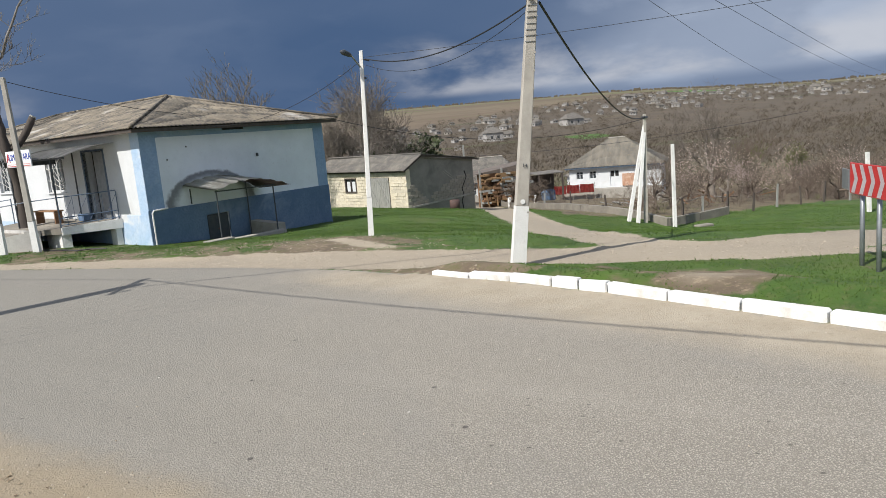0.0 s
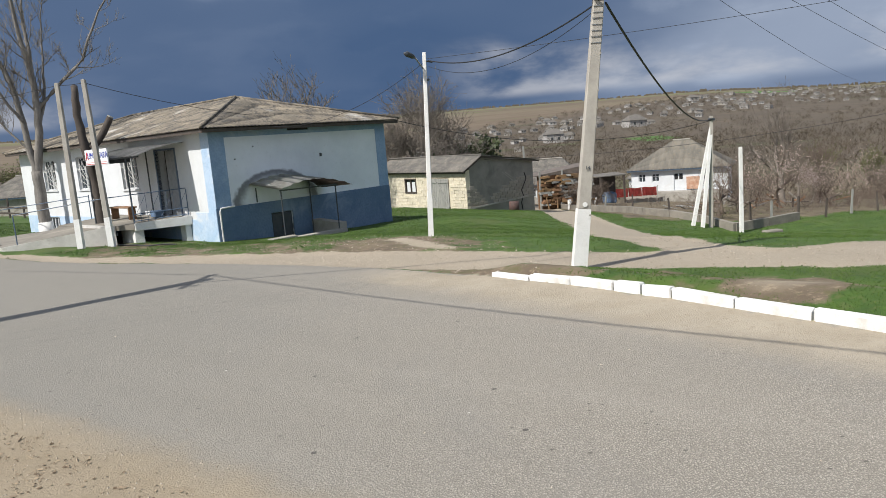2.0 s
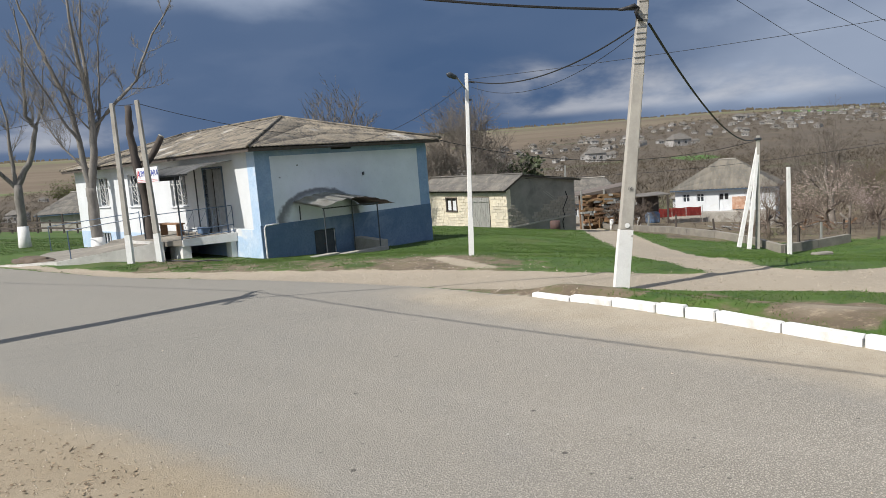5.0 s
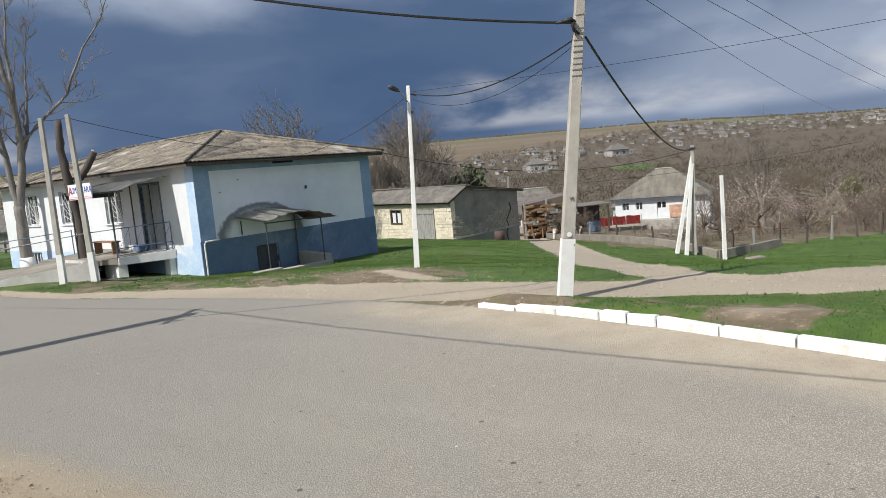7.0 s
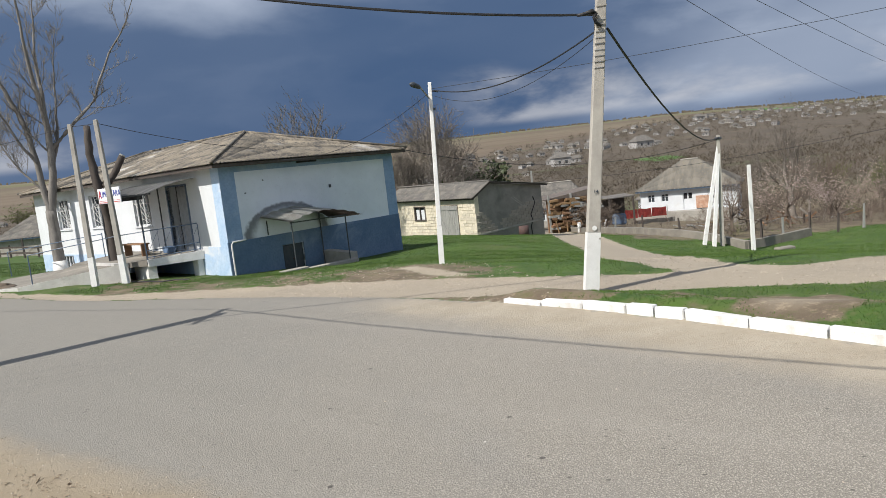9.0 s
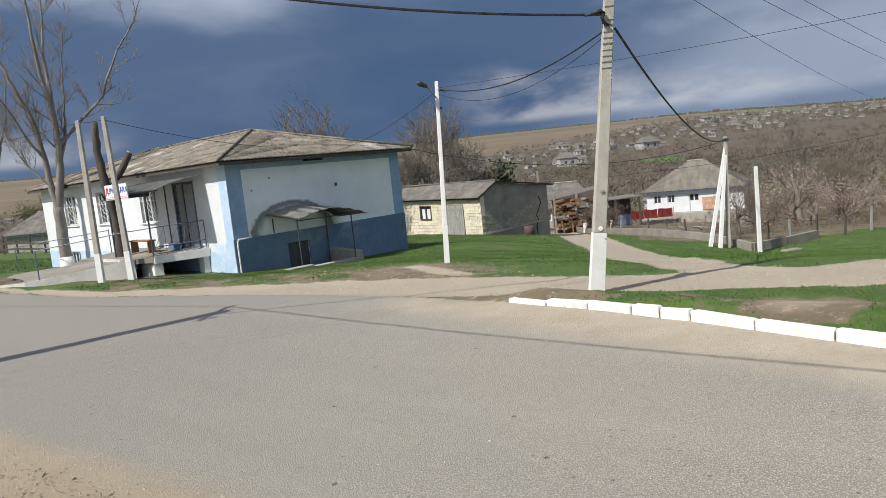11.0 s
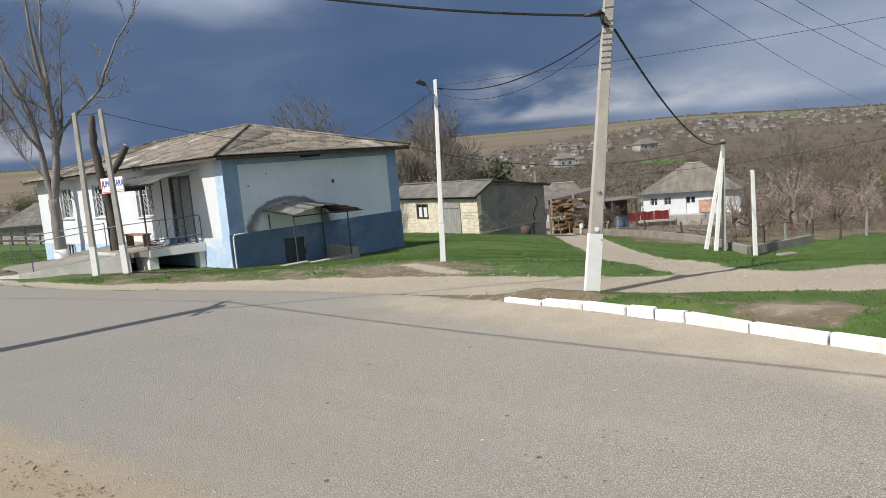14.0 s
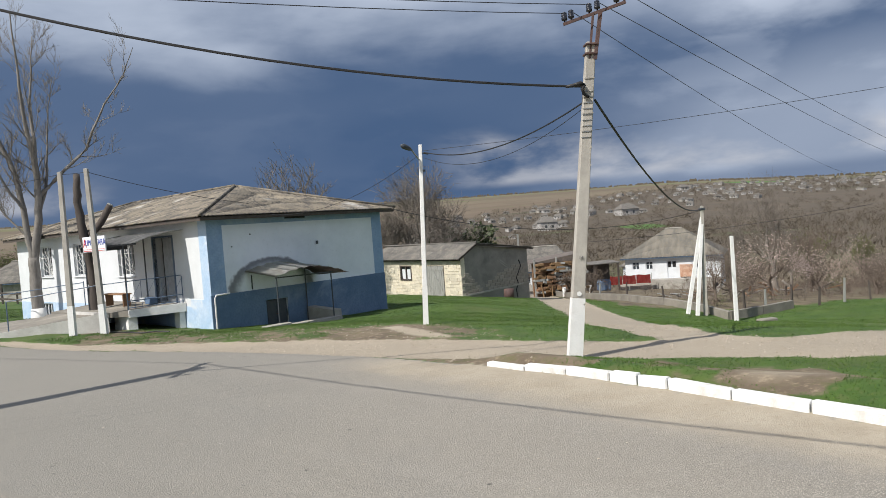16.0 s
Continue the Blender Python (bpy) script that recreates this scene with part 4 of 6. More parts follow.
# platform and ramp before the entrance
ramp = empty("entrance_ramp", SHOP, "worn concrete platform and ramp with whitewashed sides", "ramp")
part("platform", prism([(-1.62, 2.30, .44), (-.025, 1.62, .50), (-.025, 7.4, .50), (-2.1, 7.4, .36), (-2.1, 3.2, .40)], .25), RAMPCONC, ramp)
part("edge_slab", prism([(-1.66, 2.24, .455), (-.026, 1.56, .515), (-.026, 1.70, .515), (-1.62, 2.40, .455)], .22), WHITEWASH, ramp)
part("support", prism([(-1.62, 2.42, .245), (-1.36, 2.32, .245), (-1.36, 3.4, .245), (-1.62, 3.4, .245)], -.6), WHITEWASH, ramp)
part("support", prism([(-.20, 1.72, .245), (-.03, 1.66, .245), (-.03, 2.0, .245), (-.20, 2.06, .245)], -.6), WHITEWASH, ramp)
part("ramp_slab", prism([(-2.12, 3.0, .40), (-2.12, 7.4, .30), (-.03, 7.42, .30), (-.03, 10.5, -.02), (-.03, 13.5, -.30), (-4.2, 13.3, -.24), (-5.6, 8.4, -.10), (-4.55, 5.2, .03)], -.6), RAMPCONC, ramp)
part("ramp_kerb", prism([(-2.05, 2.85, .42), (-2.2, 2.95, .42), (-4.7, 5.15, .05), (-4.58, 5.3, .05)], -.5), OLDWASH, ramp)
part("ramp_kerb", prism([(-4.59, 5.12, .05), (-4.70, 5.16, .05), (-5.74, 8.4, -.085), (-5.62, 8.42, -.085)], -.5), OLDWASH, ramp)
part("step", prism([(-2.3, 3.35, .43), (-2.2, 5.6, .43), (-2.11, 5.6, .43), (-2.11, 3.25, .43)], .2), OLDWASH, ramp)

railing = empty("railing", SHOP, "dark blue iron railing along the entrance platform", "railing")
for p, q in (((-1.62, 2.33), (-.06, 1.66)),):
    for h in (.95, .30, .08):
        part("rail", tube([(p[0], p[1], .45 + h), (q[0], q[1], .5 + h)], .017, 6), BLUEIRON, railing)
    for k in range(9):
        f = k / 8
        x, y = p[0] + (q[0] - p[0]) * f, p[1] + (q[1] - p[1]) * f
        part("baluster", tube([(x, y, .46), (x, y, 1.42)], .016 if k in (0, 8) else .007, 5), BLUEIRON, railing)
    for k in range(4):
        a, b = k / 4, (k + 1) / 4
        part("brace", tube([(p[0] + (q[0] - p[0]) * a, p[1] + (q[1] - p[1]) * a, .6), (p[0] + (q[0] - p[0]) * b, p[1] + (q[1] - p[1]) * b, 1.35)], .006, 5), BLUEIRON, railing)
handrail = empty("handrail", SHOP, "blue iron handrail sloping along the ramp", "railing")
for z in (.9,):
    part("rail", tube([(-1.62, 2.33, .45 + .95), (-2.2, 3.0, .45 + z), (-4.3, 5.0, .15 + z)], .018, 6), BLUEIRON, handrail)
for x, y, z in ((-2.2, 3.0, .4), (-4.3, 5.0, .1)):
    part("post", tube([(x, y, z - .3), (x, y, z + .95)], .02, 6), BLUEIRON, handrail)
handrail2 = empty("handrail", SHOP, "long blue iron handrail along the shop front", "railing")
part("rail", tube([(-.9, 7.3, 1.32), (-2.2, 14.0, .85)], .018, 6), BLUEIRON, handrail2)
for x, y, z in ((-.9, 7.3, .5), (-2.2, 14.0, .0)):
    part("post", tube([(x, y, z - .4), (x, y, z + .86)], .02, 6), BLUEIRON, handrail2)

# porch roof on iron posts, with the shop's sign
porch = empty("porch_roof", SHOP, "shallow tin porch roof on dark iron posts", "canopy")
bm = bmesh.new()
prev = None
for i in range(41):
    y = 1.35 + 4.0 * i / 40
    now = [bm.verts.new((x, y, z + .012 * math.sin(i * 2.2))) for x, z in ((-1.75, 2.62), (-1.2, 2.80), (-.5, 2.93), (-.02, 2.96))]
    if prev:
        for k in range(3):
            bm.faces.new((prev[k], now[k], now[k + 1], prev[k + 1]))
    prev = now
bmesh.ops.solidify(bm, geom=bm.faces[:], thickness=.015)
part("sheet", bm, PORCHTIN, porch, "weathered tin sheet", False)
for y in (2.35, 5.25):
    part("post", tube([(-1.62, y, .3), (-1.62, y, 2.66)], .03, 6), IRON, porch)
part("post", tube([(-.12, 3.95, .45), (-.12, 3.95, 2.9)], .028, 6), IRON, porch)
part("beam", bar((-1.66, 1.4, 2.60), (-1.66, 5.3, 2.60), .05, .06), IRON, porch)
part("end_board", prism([(-1.70, 5.36, 2.62), (-.02, 5.36, 2.94), (-.02, 5.39, 2.94), (-1.70, 5.39, 2.62)], 2.45), IRON, porch)
sign = empty("shop_sign", SHOP @ pose(-1.82, 3.95, 2.70, 90, 0, -90), "white sign with a red initial and blue letters", "sign")
part("board", box(-.85, -.26, -.02, .85, .26, .02, .006), WHITEFILM, sign)
part("stripe", box(-.80, -.235, .021, .80, -.215, .025), REDPAINT, sign)
part("stripe", box(-.80, -.175, .021, .80, -.165, .025), REDPAINT, sign)
m = sign.matrix_world
bpy.context.view_layer.update()
lettering("A", .40, m @ pose(-.68, .03, .026), REDPAINT, "initial", sign)
lettering("LIMENTARA", .285, m @ pose(.13, .05, .026), SIGNBLUE, "lettering", sign)

# bench and bits on the platform
bench = empty("bench", SHOP @ pose(-.9, 4.6, .47), "small red-brown wooden bench on the platform", "bench")
part("seat", box(-.16, -.75, .40, .16, .75, .45, .01), BROWNWOOD, bench)
for y in (-.68, .62):
    part("leg", box(-.13, y, -.0, .13, y + .06, .40, .006), BROWNWOOD, bench)
crate = part("crate", box(-.5, 3.1, .50, -.2, 3.45, .72, .01), BLUE, None)
crate.matrix_world = SHOP
tagged(crate, "small blue plastic crate by the shop door", "crate")

# ---- trees ----


def grow(seed, tall, thick, forks=3, levels=4, spread=38, bend=.16, first=.35, shrink=.68, kids=4, sides=6, thin=.006, up=.25, boost=None):
    """Verts and faces of a bare tree: a stem that forks again and again into ever finer twigs."""
    rnd = random.Random(seed)
    trunk, crown = ([], []), ([], [])

    def limb(p, d, long, r, level):
        verts, faces = crown if level else trunk
        n = 5 if level == 0 else 4 if level < 3 else 2
        k = sides if level == 0 else 5 if level == 1 else 3
        r_end = max(thin, r * (.6 if level == 0 else .35))
        rings, spots = [], []
        for i in range(n + 1):
            f = i / n
            a = d.orthogonal().normalized()
            b = d.cross(a)
            rad = r + (r_end - r) * f
            if level == 0 and i == 0:
                rad *= 1.25
            rings.append(len(verts))
            spots.append((p.copy(), d.copy(), rad))
            for j in range(k):
                t = 2 * math.pi * j / k
                verts.append(p + (a * math.cos(t) + b * math.sin(t)) * rad)
            if i < n:
                d = (d + Vector([rnd.gauss(0, bend * (.45 if level == 0 else 1)) for _ in range(3)]) + Vector((0, 0, up * .35))).normalized()
                p = p + d * (long / n)
        for s0, s1 in zip(rings, rings[1:]):
            for j in range(k):
                faces.append((s0 + j, s0 + (j + 1) % k, s1 + (j + 1) % k, s1 + j))
        if level >= levels:
            return
        count = forks if level == 0 else kids
        for c in range(count):
            f = first + (1 - first) * (c + rnd.random()) / count if level else 1 - .35 * rnd.random() * (c > 1)
            i = min(n, max(1, round(f * n)))
            q, dd, rad = spots[i]
            turn = Matrix.Rotation(radians(rnd.uniform(.5, 1.2) * spread), 3, dd.orthogonal().normalized())
            roll = Matrix.Rotation(2 * math.pi * ((c + rnd.random() * .6) / count), 3, dd)
            way = (roll @ (turn @ dd) + Vector((0, 0, up * .5))).normalized()
            limb(q, way, long * (boost if boost and level == 0 else shrink) * rnd.uniform(.75, 1.15), min(rad * .8, r * .62), level + 1)
    limb(Vector((0, 0, -.15)), Vector((rnd.gauss(0, .05), rnd.gauss(0, .05), 1)).normalized(), tall, thick, 0)
    return trunk, crown


def from_lists(name, verts, faces, material, parent=None, label="", flat=False):
    me = bpy.data.meshes.new(name)
    me.from_pydata([tuple(v) for v in verts], [], faces)
    me.materials.append(material)
    if not flat:
        me.polygons.foreach_set("use_smooth", [True] * len(me.polygons))
    ob = new(name, me)
    if parent:
        ob.parent = parent
    if label:
        ob["label"] = label
    return ob


def scatter_leaves(seed, verts, share, size, cut=1.0):
    """Small leaf or petal clumps at some of the twigs' points above the height cut."""
    rnd = random.Random(seed)
    lv, lf = [], []
    for v in list(verts) * max(1, round(share)):
        if v[2] > cut and rnd.random() < share:
            c = Vector(v) + Vector([rnd.gauss(0, size) for _ in range(3)])
            a, b = Vector([rnd.gauss(0, 1) for _ in range(3)]).normalized(), Vector([rnd.gauss(0, 1) for _ in range(3)]).normalized()
            k = len(lv)
            lv += [c - a * size, c + b * size, c + a * size, c - b * size]
            lf.append((k, k + 1, k + 2, k + 3))
    return lv, lf


def bare_tree(m, label, seed, bark=BARK, group="", white=0.0, leaves=None, **shape):
    t = empty("tree", m, label, "tree", group)
    trunk, (verts, faces) = grow(seed, **shape)
    from_lists("trunk", *trunk, bark, t)
    from_lists("crown", verts, faces, bark, t)
    if white:
        r = shape["thick"]
        part("whitewashed_foot", tube([(0, 0, -.1), (0, 0, white * .3), (0, 0, white)], [r * 1.3, r * 1.2, r * 1.1], 12), WHITEWASH, t, "whitewashed trunk foot", False)
    if leaves:
        mat, share, size, cut, name = leaves
        lv, lf = scatter_leaves(seed, verts, share, size, cut)
        from_lists(name, lv, lf, mat, t, "", True)
    return t


def stand(x, y, dz=0.0, turn=0.0, size=1.0):
    return Matrix.LocRotScale((x, y, height(x, y) + dz), Euler((0, 0, radians(turn))), (size, size, size))


def limbed_tree(m, label, seed, limbs, white, twigs=9, bark=BARK):
    """A bare tree whose main limbs follow given ways (side, height) with a start and an end radius; side shoots and twigs grow from them."""
    rnd = random.Random(seed)
    t = empty("tree", m, label, "tree")
    verts, faces = [], []

    def stick(points, radii, k):
        rings = []
        for i, q in enumerate(points):
            d = (points[min(i + 1, len(points) - 1)] - points[max(i - 1, 0)]).normalized()
            a = d.orthogonal().normalized()
            b = d.cross(a)
            rings.append(len(verts))
            verts.extend(q + (a * math.cos(6.2832 * j / k) + b * math.sin(6.2832 * j / k)) * radii[i] for j in range(k))
        for u, v in zip(rings, rings[1:]):
            faces.extend((u + j, u + (j + 1) % k, v + (j + 1) % k, v + j) for j in range(k))

    def shoot(q, d, long, r, level):
        pts, d = [q], d.normalized()
        for i in range(5):
            d = (d + Vector([rnd.gauss(0, .13) for _ in range(3)]) + Vector((0, 0, .10))).normalized()
            pts.append(pts[-1] + d * long / 5)
        stick(pts, [max(.006, r * (1 - .16 * i)) for i in range(6)], 5 if level == 0 else 3)
        if level < 2:
            for c in range(6 if level == 0 else 4):
                i = rnd.randint(1, 4)
                turn = Matrix.Rotation(radians(rnd.uniform(25, 60)), 3, d.orthogonal()) @ d
                shoot(pts[i], Matrix.Rotation(rnd.uniform(0, 6.28), 3, d) @ turn + Vector((0, 0, .3)), long * rnd.uniform(.3, .6), r * .5, level + 1)

    for n, (r0, r1, depth, way) in enumerate(limbs):
        ctrl = [Vector((x, depth * (i / max(1, len(way) - 1)) ** 1.3, z)) for i, (x, z) in enumerate(way)]
        pts, radii = [], []
        for i, (a, b) in enumerate(zip(ctrl, ctrl[1:])):
            for j in range(4):
                f = (i + j / 4) / (len(ctrl) - 1)
                wob_ = Vector([rnd.gauss(0, .018) for _ in range(3)]) if i + j else Vector()
                pts.append(a.lerp(b, j / 4) + wob_)
                radii.append((r0 + (r1 - r0) * f) * rnd.uniform(.95, 1.05))
        pts.append(ctrl[-1])
        radii.append(r1)
        if n == 0:
            radii[0] *= 1.3
            from_lists("trunk", *ring_stem(pts, radii), bark, t)
            continue
        stick(pts, radii, 7)
        for c in range(twigs):
            i = rnd.randint(len(pts) // 4, len(pts) - 2)
            d = (pts[i + 1] - pts[i]).normalized()
            turn = Matrix.Rotation(radians(rnd.uniform(30, 65)), 3, d.orthogonal().normalized()) @ d
            shoot(pts[i], Matrix.Rotation(rnd.uniform(0, 6.28), 3, d) @ turn + Vector((0, 0, .25)), rnd.uniform(.7, 2.0), max(.014, radii[i] * .32), 0)
    from_lists("crown", verts, faces, bark, t)
    r = limbs[0][0]
    part("whitewashed_foot", tube([(0, 0, -.2), (0, 0, white * .3), (limbs[0][3][1][0] * white / limbs[0][3][1][1], 0, white)], [r * 1.36, r * 1.25, r * 1.1], 14), WHITEWASH, t, "whitewashed trunk foot", False)
    return t


def ring_stem(points, radii, k=12):
    """Verts and faces of a stem along points."""
    bm = tube(points, radii, k)
    verts = [v.co.copy() for v in bm.verts]
    bm.verts.index_update()
    faces = [tuple(v.index for v in f.verts) for f in bm.faces]
    bm.free()
    return verts, faces


POPLAR = [
    (.25, .21, .0, ((0, -.2), (-.03, 1.4), (-.02, 2.7))),
    (.15, .02, .9, ((-.06, 2.5), (-.2, 4.2), (-.38, 6.2), (-.85, 7.5), (-1.25, 8.8), (-1.75, 10.3), (-2.1, 12.2))),
    (.18, .025, -.4, ((0, 2.6), (.30, 4.3), (.38, 5.9), (.28, 7.2), (.06, 8.7), (.03, 10.3), (-.05, 12.8))),
    (.09, .012, -.8, ((.36, 5.2), (1.2, 6.1), (2.3, 7.2), (2.95, 8.7), (4.0, 10.4), (4.5, 11.6))),
    (.10, .02, .7, ((.37, 5.9), (.42, 7.1), (.32, 9.0), (.5, 10.3), (.7, 12.2))),
    (.08, .014, .9, ((.30, 4.3), (.65, 5.5), (.85, 7.0), (1.0, 8.8), (1.3, 10.4))),
    (.07, .012, -.9, ((-.25, 4.8), (-.9, 6.0), (-1.6, 7.6), (-2.3, 9.2))),
    (.05, .010, 1.2, ((-.15, 3.6), (-.9, 4.5), (-1.5, 5.8), (-1.9, 7.2))),
]
GNARLED = [
    (.23, .20, .0, ((0, -.2), (.03, 1.6), (.06, 3.2))),
    (.16, .03, -.3, ((.06, 3.1), (.85, 4.6), (1.22, 6.0), (.85, 6.6), (.95, 8.3), (1.1, 10.0), (1.0, 11.8))),
    (.13, .02, .5, ((.05, 3.1), (-.05, 4.1), (.0, 6.5), (-.4, 9.0))),
    (.12, .02, -.6, ((.02, 3.0), (-.9, 4.2), (-1.5, 6.0), (-1.7, 8.0))),
    (.07, .02, .4, ((1.2, 6.0), (1.7, 7.2), (1.9, 9.0))),
]
limbed_tree(stand(-15.45, 30.97, 0, 27), "tall bare poplar with a whitewashed foot before the shop", 14, POPLAR, .55, 13)
limbed_tree(stand(-21.7, 35.95, 0, 31), "gnarled bare tree with a whitewashed foot on the grass", 5, GNARLED, 1.1, 12)
# lopped trunk beside the poles
lop = empty("lopped_tree", SHOP @ pose(-1.45, 5.15, .1), "dark lopped tree trunk with two sawn-off limbs", "tree")
lrnd = random.Random(6)
stem = [Vector((0, 0, -.3)).lerp(Vector((-.14, .26, 5.1)), k / 22) + Vector((lrnd.gauss(0, .012), lrnd.gauss(0, .012), 0)) + Vector((.08 * math.sin(k * .28), 0, 0)) for k in range(23)]
part("trunk", tube(stem, [(.21 - .0045 * k) * lrnd.uniform(.92, 1.1) for k in range(23)], 11), DARKBARK, lop, "", False)
arm_ = [Vector((.05, .05, 2.95)).lerp(Vector((.62, -.45, 3.95)), k / 8) + Vector((0, 0, -.12 * math.sin(k * math.pi / 8))) for k in range(9)]
part("limb", tube(arm_, [(.125 - .002 * k) * lrnd.uniform(.93, 1.08) for k in range(9)], 10), DARKBARK, lop, "", False)
part("sawn_end", tube([(.62, -.45, 3.95), (.64, -.465, 3.985)], [.108, .10], 9), OLDWOOD, lop, "pale sawn face")

hose = link("hose", tube([(-9.4, 23.1, height(-9.4, 23.1) + .03), (-8.7, 22.75, height(-8.7, 22.75) + .05), (-8.2, 22.5, height(-8.2, 22.5) + .03), (-7.8, 22.55, height(-7.8, 22.55) + .06), (-7.3, 22.3, height(-7.3, 22.3) + .03)], .025, 6), RUBBER)
tagged(hose, "black rubber hose lying in the grass", "hose")
heap_bm = bmesh.new()
bmesh.ops.create_icosphere(heap_bm, subdivisions=4, radius=1)
for v in heap_bm.verts:
    n = noise.noise(v.co * 2.3) * .25 + noise.noise(v.co * 7) * .10
    v.co = Vector((v.co.x * 1.25 * (1 + n), v.co.y * .45 * (1 + n), v.co.z * .2 * (1 + n)))
mound = link("earth_heap", heap_bm, SOIL, flat=False)
mound.matrix_world = stand(-15.1, 25.3, 0, -35)
tagged(mound, "small heap of dark earth at the road's edge", "heap")

# ---- block shed ----
SX, SY = Vector((3.5, 42.8, 0)), math.degrees(math.atan2(.546, .838))
SHED = pose(3.5, 42.8, 0, 0, 0, SY)   # x along the gable wall, y along the front, going back
shed = empty("block_shed", SHED, "limestone block shed with a grey corrugated roof", "shed")
part("front_wall", pierced("y", (0, 10), -2.6, .42, .3, [(1.75, 4.05, -2.1, -.05), (5.4, 6.7, -1.0, -.12)]), MORTAR, shed)
GABLE = [(0, .42), (1.15, 1.18), (5.5, .62)]


def gable_top(x):
    return np.interp(x, [p[0] for p in GABLE], [p[1] for p in GABLE])


bm = bmesh.new()
ring = [(.301, .0, -3.4), (5.5, .0, -3.4), (5.5, .0, .62), (1.15, .0, 1.18), (.301, .0, .62)]
a = [bm.verts.new(v) for v in ring]
b = [bm.verts.new((x, .3, z)) for x, y, z in ring]
bm.faces.new(a)
bm.faces.new(b[::-1])
for i in range(5):
    j = (i + 1) % 5
    bm.faces.new((a[j], a[i], b[i], b[j]))
bmesh.ops.recalc_face_normals(bm, faces=bm.faces)
part("gable_wall", bm, RENDER, shed, "bare grey rendered gable wall")
part("back_wall", box(5.2, .3, -3.4, 5.5, 10, .6), RENDER, shed)
part("end_wall", box(.3, 9.7, -3.0, 5.2, 10, .5), RENDER, shed)
part("plinth_ledge", bar((.1, -.03, -1.92), (5.5, -.03, -1.62), .07, .10), GREYCONC, shed, "pale ledge of render")
bm = bmesh.new()
zig = [(4.72, -.1), (4.86, -.5), (4.58, -.95), (4.42, -1.2), (4.55, -1.6), (4.36, -2.0), (4.44, -2.5)]
for p, q in zip(zig, zig[1:]):
    bar((p[0], -.012, p[1]), (q[0], -.012, q[1]), .06, .03, bm)
part("crack", bm, DARK, shed, "long dark crack")
for dx in (0, .22):
    part("scratch", bar((2.9 + dx, -.01, .05), (3.75 + dx, -.01, -.55), .04, .02), GREYCONC, shed)
corrugated("roof_slope", (-.35, -.25, .36), (-.35, 10.2, .36), lambda f: (1.15, -.25 + 10.45 * f, 1.24 + .05 * math.sin(f * 5)), OLDASBESTOS, shed, pitch=.2, rows=2)
corrugated("roof_slope", (5.95, 10.2, .62), (5.95, -.25, .62), lambda f: (1.15, 10.2 - 10.45 * f, 1.24), OLDASBESTOS, shed, pitch=.2, rows=3)
part("ridge_cap", tube([(1.15, -.27, 1.28), (1.15, 10.2, 1.28)], .06, 6), OLDASBESTOS, shed)
part("rafter", bar((-.3, -.16, .30), (1.15, -.16, 1.15), .08, .1), DARKBARK, shed)
part("rafter", bar((1.15, -.16, 1.15), (5.9, -.16, .54), .08, .1), DARKBARK, shed)
# added dark strip that draws the eaves' shade along the top of the front
part("eaves_shadow_board", box(-.06, .0, .24, -.02, 10, .36), DARKBARK, shed, "dark strip standing in for the shade under the eaves")
door = part("double_door", box(-.02, 1.75, -2.1, .04, 4.05, -.05), DARKBARK, shed, "weathered grey plank double door")
for k in range(12):
    y = 1.77 + k * .19
    part("plank", box(-.05, y, -2.06 + .03 * (k % 3), -.02, y + .175, -.08, .006), OLDWOOD, door)
for y0, y1 in ((1.8, 2.85), (2.95, 4.0)):
    part("brace", bar((-.07, y0, -1.85), (-.07, y1, -.35), .04, .12), OLDWOOD, door)
    for z in (-1.9, -.3):
        part("brace", bar((-.065, y0, z), (-.065, y1, z), .04, .1), OLDWOOD, door)
win = part("window", box(.10, 5.4, -1.0, .12, 6.7, -.12), GLASS, shed, "old wooden window with a curtain")
bm = bmesh.new()
for a in ((5.36, -1.06, 6.74, -.98), (5.36, -.14, 6.74, -.06), (5.36, -.98, 5.46, -.14), (6.64, -.98, 6.74, -.14), (6.0, -.98, 6.06, -.14)):
    box(-.04, a[0], a[1], .10, a[2], a[3], .008, bm)
part("frame", bm, DARKBARK, win)
part("curtain", box(.07, 5.5, -.95, .09, 6.6, -.3), WHITE, win, "pale curtain")

# ---- the yards beyond ----
YARDWALL = plain("stained_yard_concrete", (.26, .24, .205), (.185, .17, .148), 1.6, .95, .5, 40, dirt=(.15, .14, .12), amount=.6)


def yard_wall(name, pts, up, thick, material, label):
    w = empty(name, Matrix.Identity(4), label, "wall", kind="structure")
    for (ax, ay), (bx, by) in zip(pts, pts[1:]):
        n = max(1, round(math.hypot(bx - ax, by - ay) / 2.2))
        for k in range(n):
            p, q = Vector((ax, ay)).lerp(Vector((bx, by)), k / n), Vector((ax, ay)).lerp(Vector((bx, by)), (k + .985) / n)
            zp, zq = height(p.x, p.y), height(q.x, q.y)
            side = Vector((q.y - p.y, p.x - q.x)).normalized() * thick
            part("panel", prism([(p.x, p.y, zp + up), (q.x, q.y, zq + up), (q.x + side.x, q.y + side.y, zq + up), (p.x + side.x, p.y + side.y, zp + up)], min(zp, zq) - .5), material, w)
    return w


